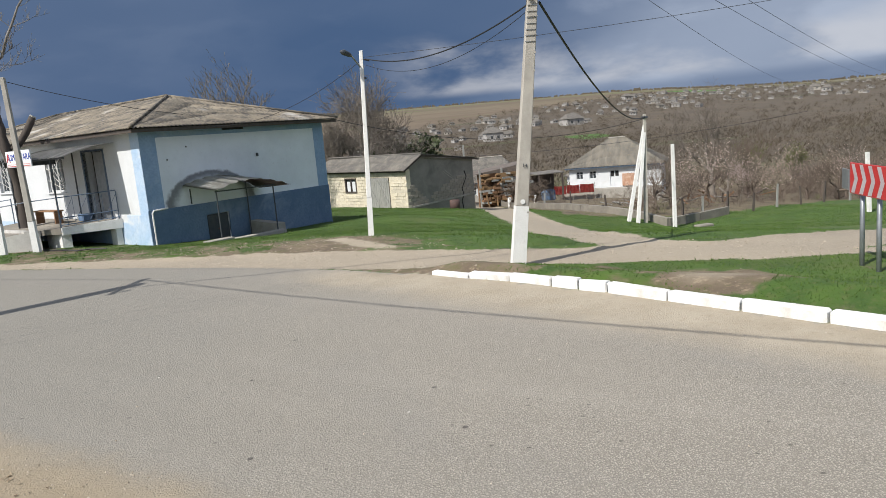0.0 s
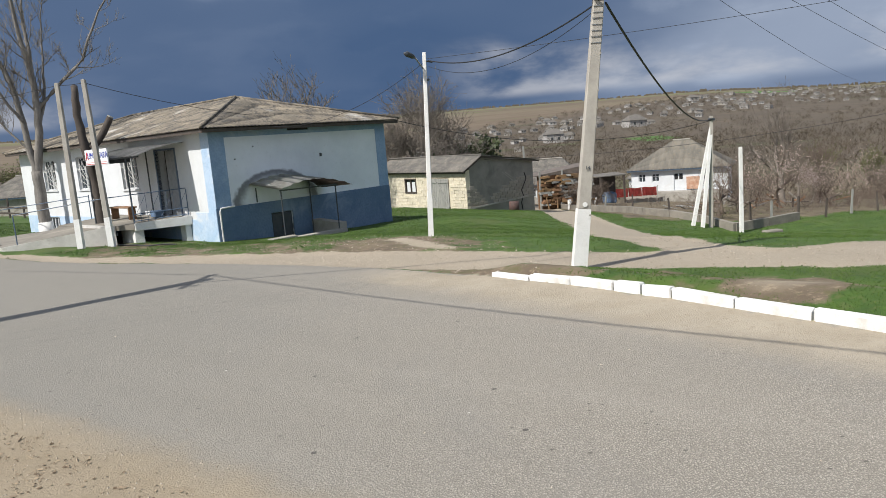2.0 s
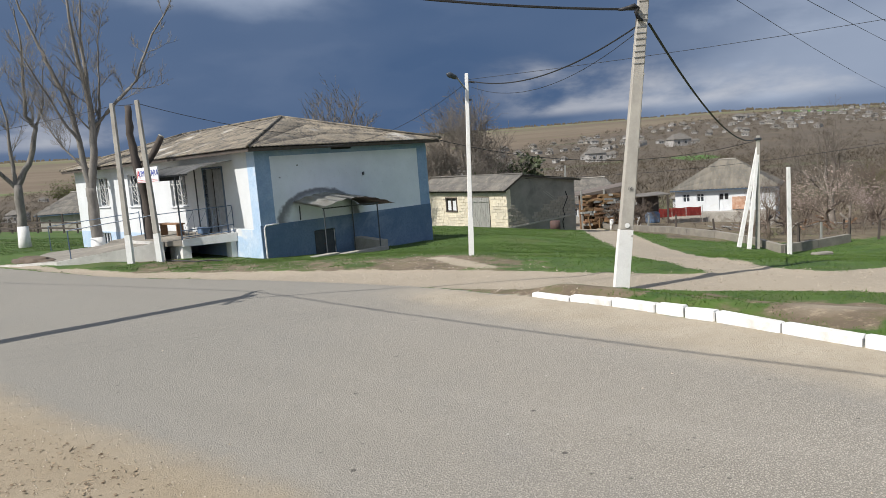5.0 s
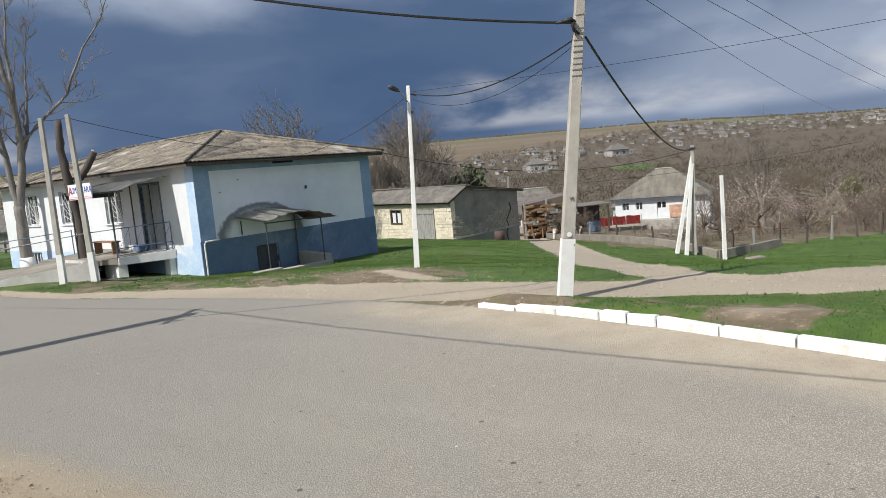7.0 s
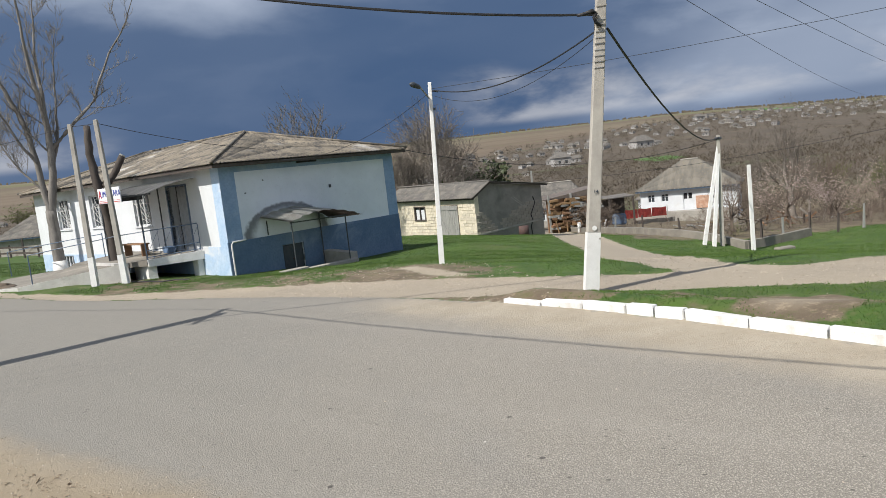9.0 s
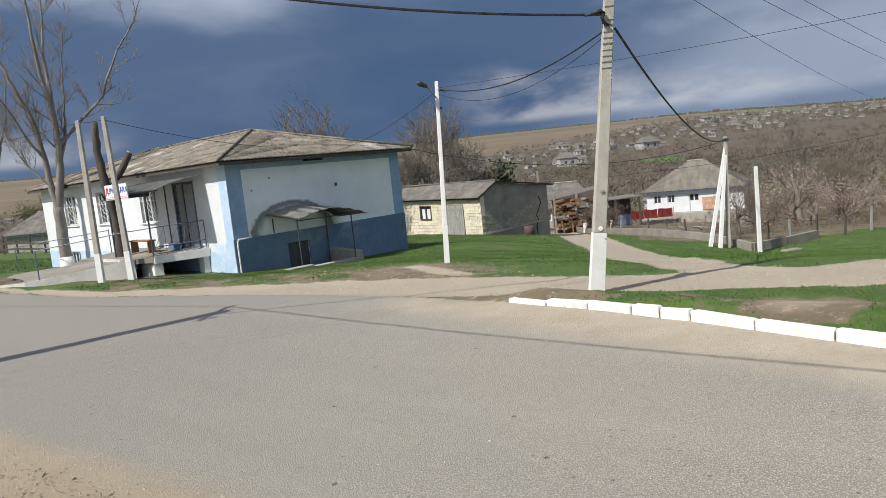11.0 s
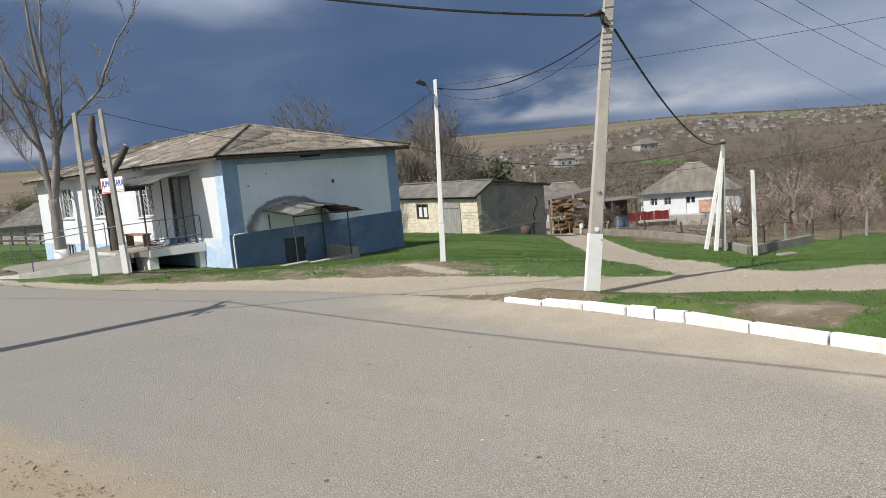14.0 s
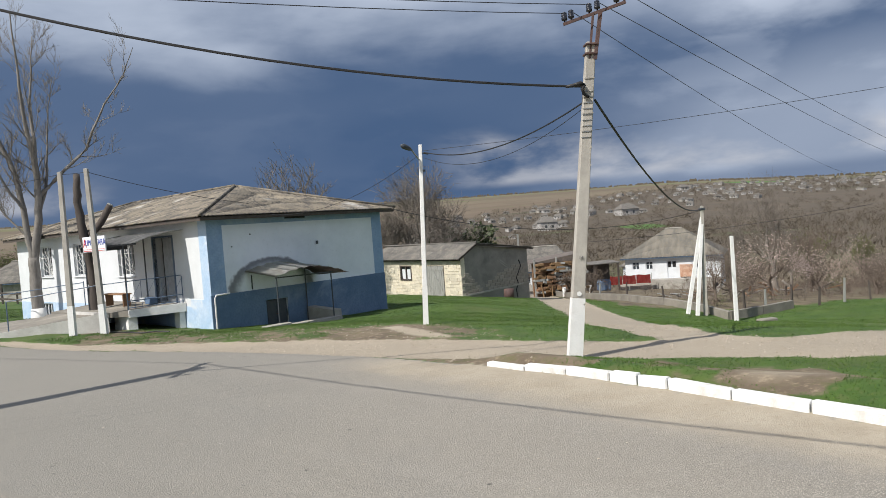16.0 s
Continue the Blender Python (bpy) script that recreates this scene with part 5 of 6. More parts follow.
yard_wall("yard_wall", [(14.5, 31.25), (12.6, 38), (11.6, 46), (11.0, 58)], .36, .22, YARDWALL, "low grey concrete wall round the yard")
yard_wall("yard_wall", [(14.66, 31.25), (18.6, 33.0)], .38, -.22, YARDWALL, "low grey concrete wall along the bank")
rng = random.Random(8)
for k, (x, y) in enumerate([(14.2, 33), (13.4, 36), (12.7, 40), (12.2, 44), (11.9, 49), (15.6, 31.9), (16.9, 32.5), (18.6, 33.2), (20.2, 33.6), (22, 34.4), (23.8, 35), (25.8, 36), (28, 36.8), (30.4, 38)]):
    p = empty("fence_post", stand(x, y, 0, rng.uniform(0, 90)), "weathered wooden fence post", "post", "fence posts")
    part("stake", bar((0, 0, -.2), (rng.uniform(-.1, .1), rng.uniform(-.1, .1), rng.uniform(.9, 1.25)), .1, .1, None, .07, .07), DARKBARK if k % 3 else OLDWOOD, p)


def cottage(m, label, wide, deep, tall, rise, wall, roof, holes=(), hip=1.6, group="", doors=()):
    c = empty("house", m, label, "house", group)
    part("front_wall", pierced("x", (0, wide), -1.2, tall, .3, [*holes, *doors]), wall, c)
    part("side_wall", box(0, .3, -1.2, .3, deep, tall), wall, c)
    part("side_wall", box(wide - .3, .3, -1.2, wide, deep, tall), wall, c)
    part("back_wall", box(.3, deep - .3, -1.2, wide - .3, deep, tall), wall, c)
    A, B, C, D = (-.5, -.5, tall), (wide + .5, -.5, tall), (wide + .5, deep + .5, tall), (-.5, deep + .5, tall)
    P, Q = (hip, deep / 2, tall + rise), (wide - hip, deep / 2, tall + rise)
    for la, lb_, ha, hb in ((A, B, P, Q), (B, C, Q, Q), (C, D, Q, P), (D, A, P, P)):
        corrugated("roof_slope", la, lb_, lambda f, la=la, lb_=lb_, ha=ha, hb=hb: hipped(f, la, lb_, ha, hb), roof, c, pitch=.4, deep=.03, rows=3)
    part("ridge_cap", tube([Vector(P) + Vector((0, 0, .06)), Vector(Q) + Vector((0, 0, .06))], .08, 6), GREYCONC, c)
    part("eaves_board", box(-.4, -.44, tall - .16, wide + .4, -.40, tall - .02), BLUEIRON, c)
    part("soffit", box(-.4, -.40, tall - .08, wide + .4, deep + .4, tall - .03), OLDWOOD, c)
    for a, b, z0, z1 in holes:
        w = part("window", box(a, .14, z0, b, .16, z1), GLASS, c)
        bm = bmesh.new()
        for f in ((a, z0, b, z0 + .07), (a, z1 - .07, b, z1), (a, z0, a + .07, z1), (b - .07, z0, b, z1), ((a + b) / 2 - .03, z0, (a + b) / 2 + .03, z1), (a, z0 * .4 + z1 * .6, b, z0 * .4 + z1 * .6 + .05)):
            box(f[0], .06, f[1], f[2], .13, f[3], 0, bm)
        part("frame", bm, WHITE, w)
        bm = box(a - .12, -.03, z0 - .1, a, .05, z1 + .1)
        box(b, -.03, z0 - .1, b + .12, .05, z1 + .1, 0, bm)
        box(a, -.03, z1, b, .05, z1 + .1, 0, bm)
        part("surround", bm, WHITE, w)
    for a, b, z0, z1 in doors:
        d = part("door", box(a, .1, z0, b, .15, z1), WHITE, c, "white panelled double door")
        for k in range(2):
            x = a + (b - a) * (k + .12) / 2
            part("pane", box(x, .08, z1 - .75, x + (b - a) * .36, .1, z1 - .15), DARK, d)
            part("panel", box(x, .085, z0 + .1, x + (b - a) * .36, .1, z1 - .95, .005), WHITE, d)
    return c


WH = pose(23.9, 75.3, height(24, 75) + 1.1, 0, 0, -28)
cottage(WH, "white cottage with a grey corrugated hipped roof", 9.6, 7.0, 2.3, 2.8, WHITE, OCHREROOF, [(.75, 1.5, 1.0, 1.85), (2.15, 2.9, 1.0, 1.85), (7.2, 8.0, 1.0, 1.85)], 3.9, doors=[(4.35, 5.3, .05, 1.9)])
rug = empty("hung_rug", WH @ pose(-1.0, -2.2, -.75), "red woven rugs hung over a line", "rug")
for k, (a, b) in enumerate(((-.9, 1.0), (1.05, 2.4), (2.45, 3.9))):
    bm = bmesh.new()
    cols_ = [(bm.verts.new((a + (b - a) * i / 8, .02 * math.sin(i * 2), 1.35 + .04 * k + .03 * math.sin(i))), bm.verts.new((a + (b - a) * i / 8, .05 * math.sin(i * 2.3), .45 + .05 * k))) for i in range(9)]
    for u, v in zip(cols_, cols_[1:]):
        bm.faces.new((u[0], v[0], v[1], u[1]))
    bmesh.ops.solidify(bm, geom=bm.faces[:], thickness=.02)
    part("cloth", bm, RUG, rug)
part("line_post", bar((-1, 0, -.6), (-1, 0, 1.45), .06, .06), OLDWOOD, rug)
part("line_post", bar((4.0, 0, -.6), (4.0, 0, 1.6), .06, .06), OLDWOOD, rug)
panel = part("board", box(5.6, -.12, .1, 6.9, -.04, 1.4, .01), plain("faded_orange_cloth", (.40, .21, .13), (.55, .40, .31), 3, .9), None)
panel.matrix_world = WH
tagged(panel, "faded orange patterned cloth against the cottage wall", "cloth")
step = part("porch_step", box(-.5, -1.2, -1.6, 9.6, -.02, .0, .03), GREYCONC, None)
step.matrix_world = WH
tagged(step, "grey concrete terrace before the white cottage", "terrace")
cottage(pose(13.5, 92, height(13.5, 92), 0, 0, -14), "small old house with a mossy grey roof", 9, 7, 2.6, 3.0, GREYCONC, OLDASBESTOS, [(2, 3, 1, 2)], 2.5)
cottage(pose(36, 104, height(36, 104), 0, 0, 10), "pale house behind the white cottage", 9, 7, 3.0, 2.6, WHITE, OLDASBESTOS, [(2, 3, 1, 2), (5, 6, 1, 2)], 2.5)

# wood store: stacked fire wood and straw under a low roof
store = empty("wood_store", pose(9.8, 52.6, height(9.9, 53) + .35, 0, 0, 12), "open wood store with stacked brown planks under a sheet roof", "shed")
for x in (0, 1.8, 3.6):
    part("post", bar((x, 0, -.4), (x, 0, 2.5), .12, .12), OLDWOOD, store)
part("back_wall", box(-.1, .16, -.4, 3.7, .3, 2.2), BROWNWOOD, store, "brown board wall")
part("roof_sheet", prism([(-.4, .05, 2.20), (4.3, .05, 2.75), (4.3, 2.3, 2.78), (-.4, 2.3, 2.24)], 2.16), RUSTSHADETIN, store)
rng = random.Random(3)
YELLOWWOOD = plain("split_firewood", (.30, .19, .095), (.20, .12, .06), 3, .9, .4, 30, random=.6)
for i in range(15):
    x, z = rng.uniform(-.1, .2), .02 + i * .145
    while x < 3.6:
        long = rng.uniform(.25, .95)
        if rng.random() > .1 + .02 * i:
            bm = bar((x, rng.uniform(-.2, .1), z + rng.uniform(0, .03)), (x + long, rng.uniform(-.2, .1), z + rng.uniform(-.03, .06)), .5, .15)
            part("log", bm, rng.choice((YELLOWWOOD, YELLOWWOOD, BROWNWOOD, OLDWOOD)), store)
        x += long + rng.uniform(.02, .10)
for x in (.4, 1.1, 2.3, 3.1):
    part("propped_pole", bar((x, -.5, -.3), (x + rng.uniform(-.4, .4), .1, rng.uniform(1.2, 2.1)), .07, .07), rng.choice((OLDWOOD, YELLOWWOOD)), store)
lean_to = empty("dark_lean_to", pose(18.0, 66, height(18, 66), 0, 0, 4), "dark open lean-to with a tarpaulin", "shed")
for x in (0, 2.3):
    part("post", bar((x, 0, -.5), (x, 0, 2.52), .15, .15), DARKBARK, lean_to)
part("back_wall", box(0, 2.6, -.5, 2.4, 2.7, 2.3), DARKBARK, lean_to)
part("roof_sheet", prism([(-.3, -.1, 2.55), (2.5, -.1, 2.62), (2.5, 2.8, 2.70), (-.3, 2.8, 2.62)], 2.50), OLDASBESTOS, lean_to)
part("tarpaulin", box(.8, .9, -.2, 1.9, 2.2, .9, .15), BLUE, lean_to, "blue tarpaulin over a heap")
prop = empty("braced_pole", pose(9.0, 58, height(9, 58)), "pale wooden pole with a leaning strut", "utility pole", "utility poles")
part("shaft", bar((.6, 0, -.3), (.6, 0, 5.0), .14, .14), OLDWOOD, prop)
part("strut", bar((-.6, 0, -.3), (.5, 0, 3.6), .13, .13), OLDWOOD, prop)
barrel = link("rusty_barrel", tube([(0, 0, -.1), (0, 0, .25), (0, 0, .55)], [.3, .31, .3], 14), RUST, flat=False)
barrel.matrix_world = stand(6.2, 42.0, .0)
tagged(barrel, "short rusty barrel by the shed wall", "barrel")
rubble = empty("scrap_heap", stand(22, 46), "heap of timber and pale scrap in the yard", "heap")
rng = random.Random(9)
for k in range(44):
    x, y = rng.uniform(-4, 5), rng.uniform(-2.5, 2.5)
    part("scrap", bar((x, y, rng.uniform(0, .3)), (x + rng.uniform(-1.2, 1.2), y + rng.uniform(-.8, .8), rng.uniform(.1, .7)), rng.uniform(.05, .16), .06), rng.choice((OLDWOOD, GREYCONC, BROWNWOOD, DARKBARK, YARDWALL)), rubble)
stone_block = link("stone_slab", box(-.42, -.2, -.1, .42, .2, .10, .04), RAMPCONC)
stone_block.matrix_world = stand(15.6, 29.9, .02, 12)
tagged(stone_block, "flat broken concrete slab in the grass", "slab")

# chevron road sign on two posts
CH = pose(7.17, 9.15, height(7.17, 9.15))
chev = empty("chevron_sign", CH, "red and white chevron road sign on two steel posts", "road sign")
for x, y in ((0, 0), (-.14, -.5)):
    part("post", tube([(x, y, -.3), (x, y, 1.3)], .033, 8), GALV, chev, "", False)
board = part("board", box(-.26, -.02, 1.02, 1.14, 0, 1.46, .006), REDPAINT, chev, "red board")
board.matrix_local = pose(-.045, .01, .0, 0, 0, -105.7)
for k in range(5):
    x = -.21 + .265 * k
    bm = bmesh.new()
    for z0, z1, s0, s1 in ((1.035, 1.24, 0, .11), (1.24, 1.445, .11, 0)):
        vs = [bm.verts.new(v) for v in ((x + s0, -.024, z0), (x + .115 + s0, -.024, z0), (x + .115 + s1, -.024, z1), (x + s1, -.024, z1))]
        bm.faces.new(vs)
    bmesh.ops.solidify(bm, geom=bm.faces[:], thickness=.003)
    part("chevron", bm, WHITEFILM, board, "white chevron")
side = part("side_board", box(0, -.01, 1.06, .34, .01, 1.36, .006), GALV, chev, "grey back of a second board")
side.matrix_local = pose(.0, .27, 0, 0, 0, 68)

# ---- trees behind and in the yards ----
bare_tree(stand(-6.8, 47), "bare tree behind the shop roof", 21, TWIGGREY, tall=3.0, thick=.25, forks=6, levels=5, spread=36, shrink=.64, kids=4, up=.30, thin=.012, boost=1.0)
bare_tree(stand(.2, 56), "wide bare walnut tree behind the shed", 22, TWIGGREY, tall=2.6, thick=.3, forks=6, levels=5, spread=46, bend=.22, shrink=.72, kids=5, up=.24, thin=.015, boost=1.35)
bare_tree(stand(-3.6, 60), "bare tree behind the shed", 23, TWIG, tall=2.4, thick=.25, forks=5, levels=5, spread=44, bend=.2, shrink=.68, kids=4, up=.26, thin=.014, boost=1.1)
bare_tree(stand(4.6, 60), "green leafy shrub behind the shed", 24, TWIG, leaves=(EVERGREEN, 4, .20, .6, "foliage"), tall=1.2, thick=.16, forks=7, levels=4, spread=50, shrink=.78, kids=5, up=.3, boost=1.4)
ORCHARD = "bare trees in the yards"
kinds = [
    bare_tree(stand(28.5, 53), "tall bare grey tree above the yards", 31, TWIGGREY, ORCHARD, tall=2.6, thick=.24, forks=5, levels=5, spread=42, bend=.2, shrink=.64, kids=4, up=.22, thin=.010, boost=1.15),
    bare_tree(stand(16.9, 37.6), "bare bushy fruit tree in the yard", 32, TWIG, ORCHARD, tall=1.0, thick=.12, forks=6, levels=5, spread=56, bend=.24, shrink=.74, kids=3, up=.12, thin=.007, boost=1.2),
    bare_tree(stand(23.4, 44), "fruit tree with pale blossom in the yard", 33, TWIG, ORCHARD, leaves=(BLOSSOM, .30, .032, 1.2, "blossom"), tall=1.3, thick=.12, forks=5, levels=5, spread=52, bend=.24, shrink=.76, kids=3, up=.12, thin=.007, boost=1.2),
    bare_tree(stand(29.6, 50), "slim bare tree in the yard", 34, TWIG, ORCHARD, tall=1.7, thick=.12, forks=4, levels=5, spread=44, bend=.22, shrink=.68, kids=4, up=.18, thin=.008, boost=1.1),
    bare_tree(stand(12.6, 62), "small bare garden tree with a whitewashed foot", 35, TWIG, ORCHARD, white=.9, tall=1.3, thick=.14, forks=5, levels=5, spread=48, bend=.22, shrink=.74, kids=4, up=.18, thin=.010),
]
rng = random.Random(77)
front_trees = [(1, 18.8, 39.8), (2, 26.2, 43), (1, 28.6, 41.5), (2, 31.0, 45), (3, 33.5, 47), (2, 35, 45), (1, 30.6, 40.5), (2, 29.2, 48.5), (0, 37, 66), (3, 38, 55), (2, 38.5, 50), (3, 44, 58), (2, 43, 53), (0, 52, 76), (3, 33, 60), (2, 24.2, 47.5)]
back_trees = [(4, 17.4, 70), (3, 40, 78), (3, 20, 98), (0, 10, 104), (3, 4, 94), (3, -2, 86), (3, 14.6, 84), (1, 38, 44), (1, 41, 47), (2, 45, 50), (0, 55, 70), (3, 49, 60), (1, 28.8, 38.9), (1, 33.4, 40.6), (4, 11.4, 50.2), (4, 15.9, 60), (3, 45, 95), (3, 58, 98), (2, 47, 68)]
for kind, x, y in front_trees + back_trees:
    copy_thing(kinds[kind], pose(x, y, height(x, y) - .05, 0, 0, rng.uniform(0, 360))).scale = [rng.uniform(.7, 1.05) * (.72 if kind in (0, 3) else 1)] * 3
willow = bare_tree(stand(10.6, 84), "tree with young yellow-green leaves", 41, TWIG, leaves=(BUD, .8, .06, 1.5, "foliage"), tall=2.2, thick=.2, forks=5, levels=4, spread=36, shrink=.8, kids=5, up=.4)
copy_thing(willow, pose(46, 78, height(46, 78), 0, 0, 80))
copy_thing(willow, pose(56, 84, height(56, 84), 0, 0, 200))
copy_thing(willow, pose(-44, 84, height(-44, 84), 0, 0, 20))
# left end of the street
barn = cottage(pose(-45, 78, height(-45, 78), 0, 0, -6), "low grey barn at the street's end", 8, 6, 1.9, 2.2, GREYCONC, OLDASBESTOS, [], 2)
for k in range(16):
    x, y = -42 + k * 1.5, 66 - k * .55
    p = empty("fence_post", stand(x, y, 0, 0), "dark wooden fence post by the street", "post", "street fence posts")
    part("stake", bar((0, 0, -.2), (rng.uniform(-.1, .1), 0, rng.uniform(1.1, 1.9)), .12, .12), DARKBARK, p)
rail_f = empty("fence_rail", Matrix.Identity(4), "dark weathered boards of the street fence", "fence")
for k in range(15):
    x, y = -42 + k * 1.5, 66 - k * .55
    z0, z1 = height(x, y), height(x + 1.5, y - .55)
    for h in (.45, .95):
        part("rail", bar((x, y - .08, z0 + h), (x + 1.5, y - .63, z1 + h), .05, .16), DARKBARK, rail_f)

# ---- village and woods on the far hillside ----
rng = random.Random(15)
far_house = []
for k, (w, d, h, rise, wall, roof) in enumerate(((9, 8, 3.4, 2.6, FARWALL, OLDASBESTOS), (11, 8, 3.6, 3.0, FARWALL, OLDASBESTOS), (8, 7, 3.2, 2.4, FARWALL, OLDASBESTOS), (10, 8, 3.2, 2.8, GREYCONC, OLDASBESTOS), (8, 8, 3.8, 2.6, FARWALL, OLDASBESTOS))):
    t = empty("house", pose(0, 0, 0), "small pale house with a grey roof on the far hillside", "house", "houses on the hillside")
    part("wall", box(-w / 2, -d / 2, -3, w / 2, d / 2, h), wall, t)
    bm = bmesh.new()
    eaves = [bm.verts.new(v) for v in ((-w / 2 - .5, -d / 2 - .5, h), (w / 2 + .5, -d / 2 - .5, h), (w / 2 + .5, d / 2 + .5, h), (-w / 2 - .5, d / 2 + .5, h))]
    ridge = [bm.verts.new((-w / 2 + 2.2, 0, h + rise)), bm.verts.new((w / 2 - 2.2, 0, h + rise))]
    for f in ((0, 1, "b", "a"), (2, 3, "a", "b")):
        bm.faces.new((eaves[f[0]], eaves[f[1]], ridge[1] if f[2] == "b" else ridge[0], ridge[0] if f[3] == "a" else ridge[1]))
    bm.faces.new((eaves[1], eaves[2], ridge[1]))
    bm.faces.new((eaves[3], eaves[0], ridge[0]))
    bm.faces.new(eaves[::-1])
    part("roof", bm, roof, t)
    for x in (-w * .28, w * .12):
        part("window", box(x, -d / 2 - .04, 1.1, x + 1.2, -d / 2 + .02, 2.4), GLASS, t)
    far_house.append(t)
placed = []


def settle(kind, a, r):
    x, y = r * math.sin(radians(a)), r * math.cos(radians(a))
    m = pose(x, y, height(x, y), 0, 0, rng.uniform(-40, 40) - a)
    if kind in used:
        copy_thing(far_house[kind], m).scale = [rng.uniform(.26, .56) + .1 * (rng.random() < .15)] * 3
    else:
        far_house[kind].matrix_world = m
        used.add(kind)
    placed.append((x, y))


used = set()
for k in range(300):
    a = rng.uniform(2, 43) if k % 7 else rng.uniform(-34, 2)
    if k % 4 == 0:
        a = rng.uniform(22, 40)
    r = float(reach_of(a)) * rng.uniform(.52, .98)
    # they stand in loose rows along the contour lanes
    r = r * .6 + .4 * (round(r / 90) * 90 + 25 * math.sin(a * .9))
    settle(rng.choice((0, 0, 1, 2, 3, 3, 4)), a, r)

rows_v, rows_f = [], []
for k in range(11500):
    a = rng.uniform(-40, 46)
    band = rng.random()
    r = rng.uniform(95, 300) if band < .35 else rng.uniform(240, 1150)
    if r > reach_of(a) * 1.04:
        continue
    x, y = r * math.sin(radians(a)), r * math.cos(radians(a))
    if noise.noise((x * .008, y * .008, 4)) < -.28 and r > 300:
        continue
    z, tall = height(x, y), rng.uniform(2.2, 6.2)
    for j in range(30):
        t, e = rng.uniform(0, 6.28), math.sqrt(rng.random())
        root = Vector((x + math.cos(t) * .42 * e * tall, y + math.sin(t) * .42 * e * tall, z + tall * (.12 + .62 * rng.random() * (1.1 - e * .6))))
        d = Vector((math.cos(t) * .6 * e + rng.gauss(0, .4), math.sin(t) * .6 * e + rng.gauss(0, .4), rng.uniform(.1, .8))) * tall * .27
        w = Vector((-math.sin(t), math.cos(t), rng.uniform(-.3, .3))) * rng.uniform(.03, .07) * (1 + r / 400)
        i = len(rows_v)
        rows_v += [root - w, root + w, root + d]
        rows_f.append((i, i + 1, i + 2))
thicket_v, thicket_f, green_v, green_f = [], [], [], []
for k in range(1350):
    x, y = rng.uniform(15, 62), rng.uniform(36, 90)
    if y < 36.5 + .32 * max(0, x - 19) or y > 96 or (16 < x < 37 and 43 < y < 86 and x < .62 * y) or rng.random() < .25 and y > 60:
        continue
    z, tall = height(x, y), rng.uniform(.5, 1.9)
    if rng.random() < .3:
        y = 35.0 + .32 * max(0, x - 19) + rng.uniform(0, 1.4)
        z, tall = height(x, y), rng.uniform(.5, 1.2)
    tv, tf = (green_v, green_f) if rng.random() < .04 else (thicket_v, thicket_f)
    for j in range(60):
        t, e = rng.uniform(0, 6.28), math.sqrt(rng.random())
        root = Vector((x + math.cos(t) * .3 * e * tall, y + math.sin(t) * .3 * e * tall, z + tall * .5 * rng.random()))
        d = Vector((math.cos(t) * .7 * e + rng.gauss(0, .4), math.sin(t) * .7 * e + rng.gauss(0, .4), rng.uniform(.2, .9))) * tall * .5
        w = Vector((-math.sin(t), math.cos(t), 0)) * rng.uniform(.004, .012)
        i = len(tv)
        tv += [root - w, root + w, root + d]
        tf.append((i, i + 1, i + 2))
tagged(from_lists("thicket", thicket_v, thicket_f, TWIG, flat=True), "brown leafless scrub in the gardens and along the bank", "scrub", kind="stuff")
tagged(from_lists("budding_scrub", green_v, green_f, BUD, flat=True), "scrub with young yellow-green leaves", "scrub", kind="stuff")
tagged(from_lists("far_woods", rows_v, rows_f, FARTWIG, flat=True), "brown bare gardens and scrub on the far hillside", "woods", kind="stuff")
rows_v, rows_f = [], []
for k in range(1500):
    a = rng.uniform(-42, 48)
    r = 1320 + 80 * math.sin(a * .2) + rng.uniform(-8, 8)
    x, y = r * math.sin(radians(a)), r * math.cos(radians(a))
    z, tall = height(x, y), 1.6 * rng.uniform(2, 5) * (.4 + .6 * abs(noise.noise((a * .5, 0, 0))))
    i = len(rows_v)
    rows_v += [Vector((x - 2, y, z - .5)), Vector((x + 2, y, z - .5)), Vector((x + 1.3, y + 1, z + tall)), Vector((x - 1.3, y + 1, z + tall * .8))]
    rows_f.append((i, i + 1, i + 2, i + 3))
tagged(from_lists("tree_belt", rows_v, rows_f, FARTWIG, flat=True), "thin belt of trees along the hill's crest", "woods", kind="stuff")

# ---- grass, weeds and loose stones ----
s = Nodes("grass_blades")
c = s.mix(s.island, (.024, .062, .007), (.095, .165, .021))
c = s.mix(s.ramp(s.noise(.8, 3), .5, .75, 0, .4), c, (.11, .13, .04))
BLADES = s.done(c, .75)
gv, gf = [], []
grnd = np.random.RandomState(5)
tries = 130000
px_, py_ = np.concatenate([grnd.uniform(-14, 12, tries), grnd.uniform(-8, 24, tries), grnd.uniform(1.3, 9, 30000), grnd.uniform(-34, -12, 60000)]), np.concatenate([grnd.uniform(7, 24, tries), grnd.uniform(20, 44, tries), grnd.uniform(6, 13, 30000), grnd.uniform(26, 48, 60000)])
ci, cj = np.clip(np.searchsorted(gx, px_) - 1, 0, cols - 2), np.clip(np.searchsorted(gy, py_) - 1, 0, rows - 2)
ok = (grass[cj, ci] * (1 - gravel[cj, ci]) * (1 - on_road[cj, ci]) + .25 * ripple[cj, ci] > .28 + .5 * grnd.rand(len(px_))) & (grnd.rand(len(px_)) < .75)
house_inv = SHOP.inverted()
shed_inv = SHED.inverted()
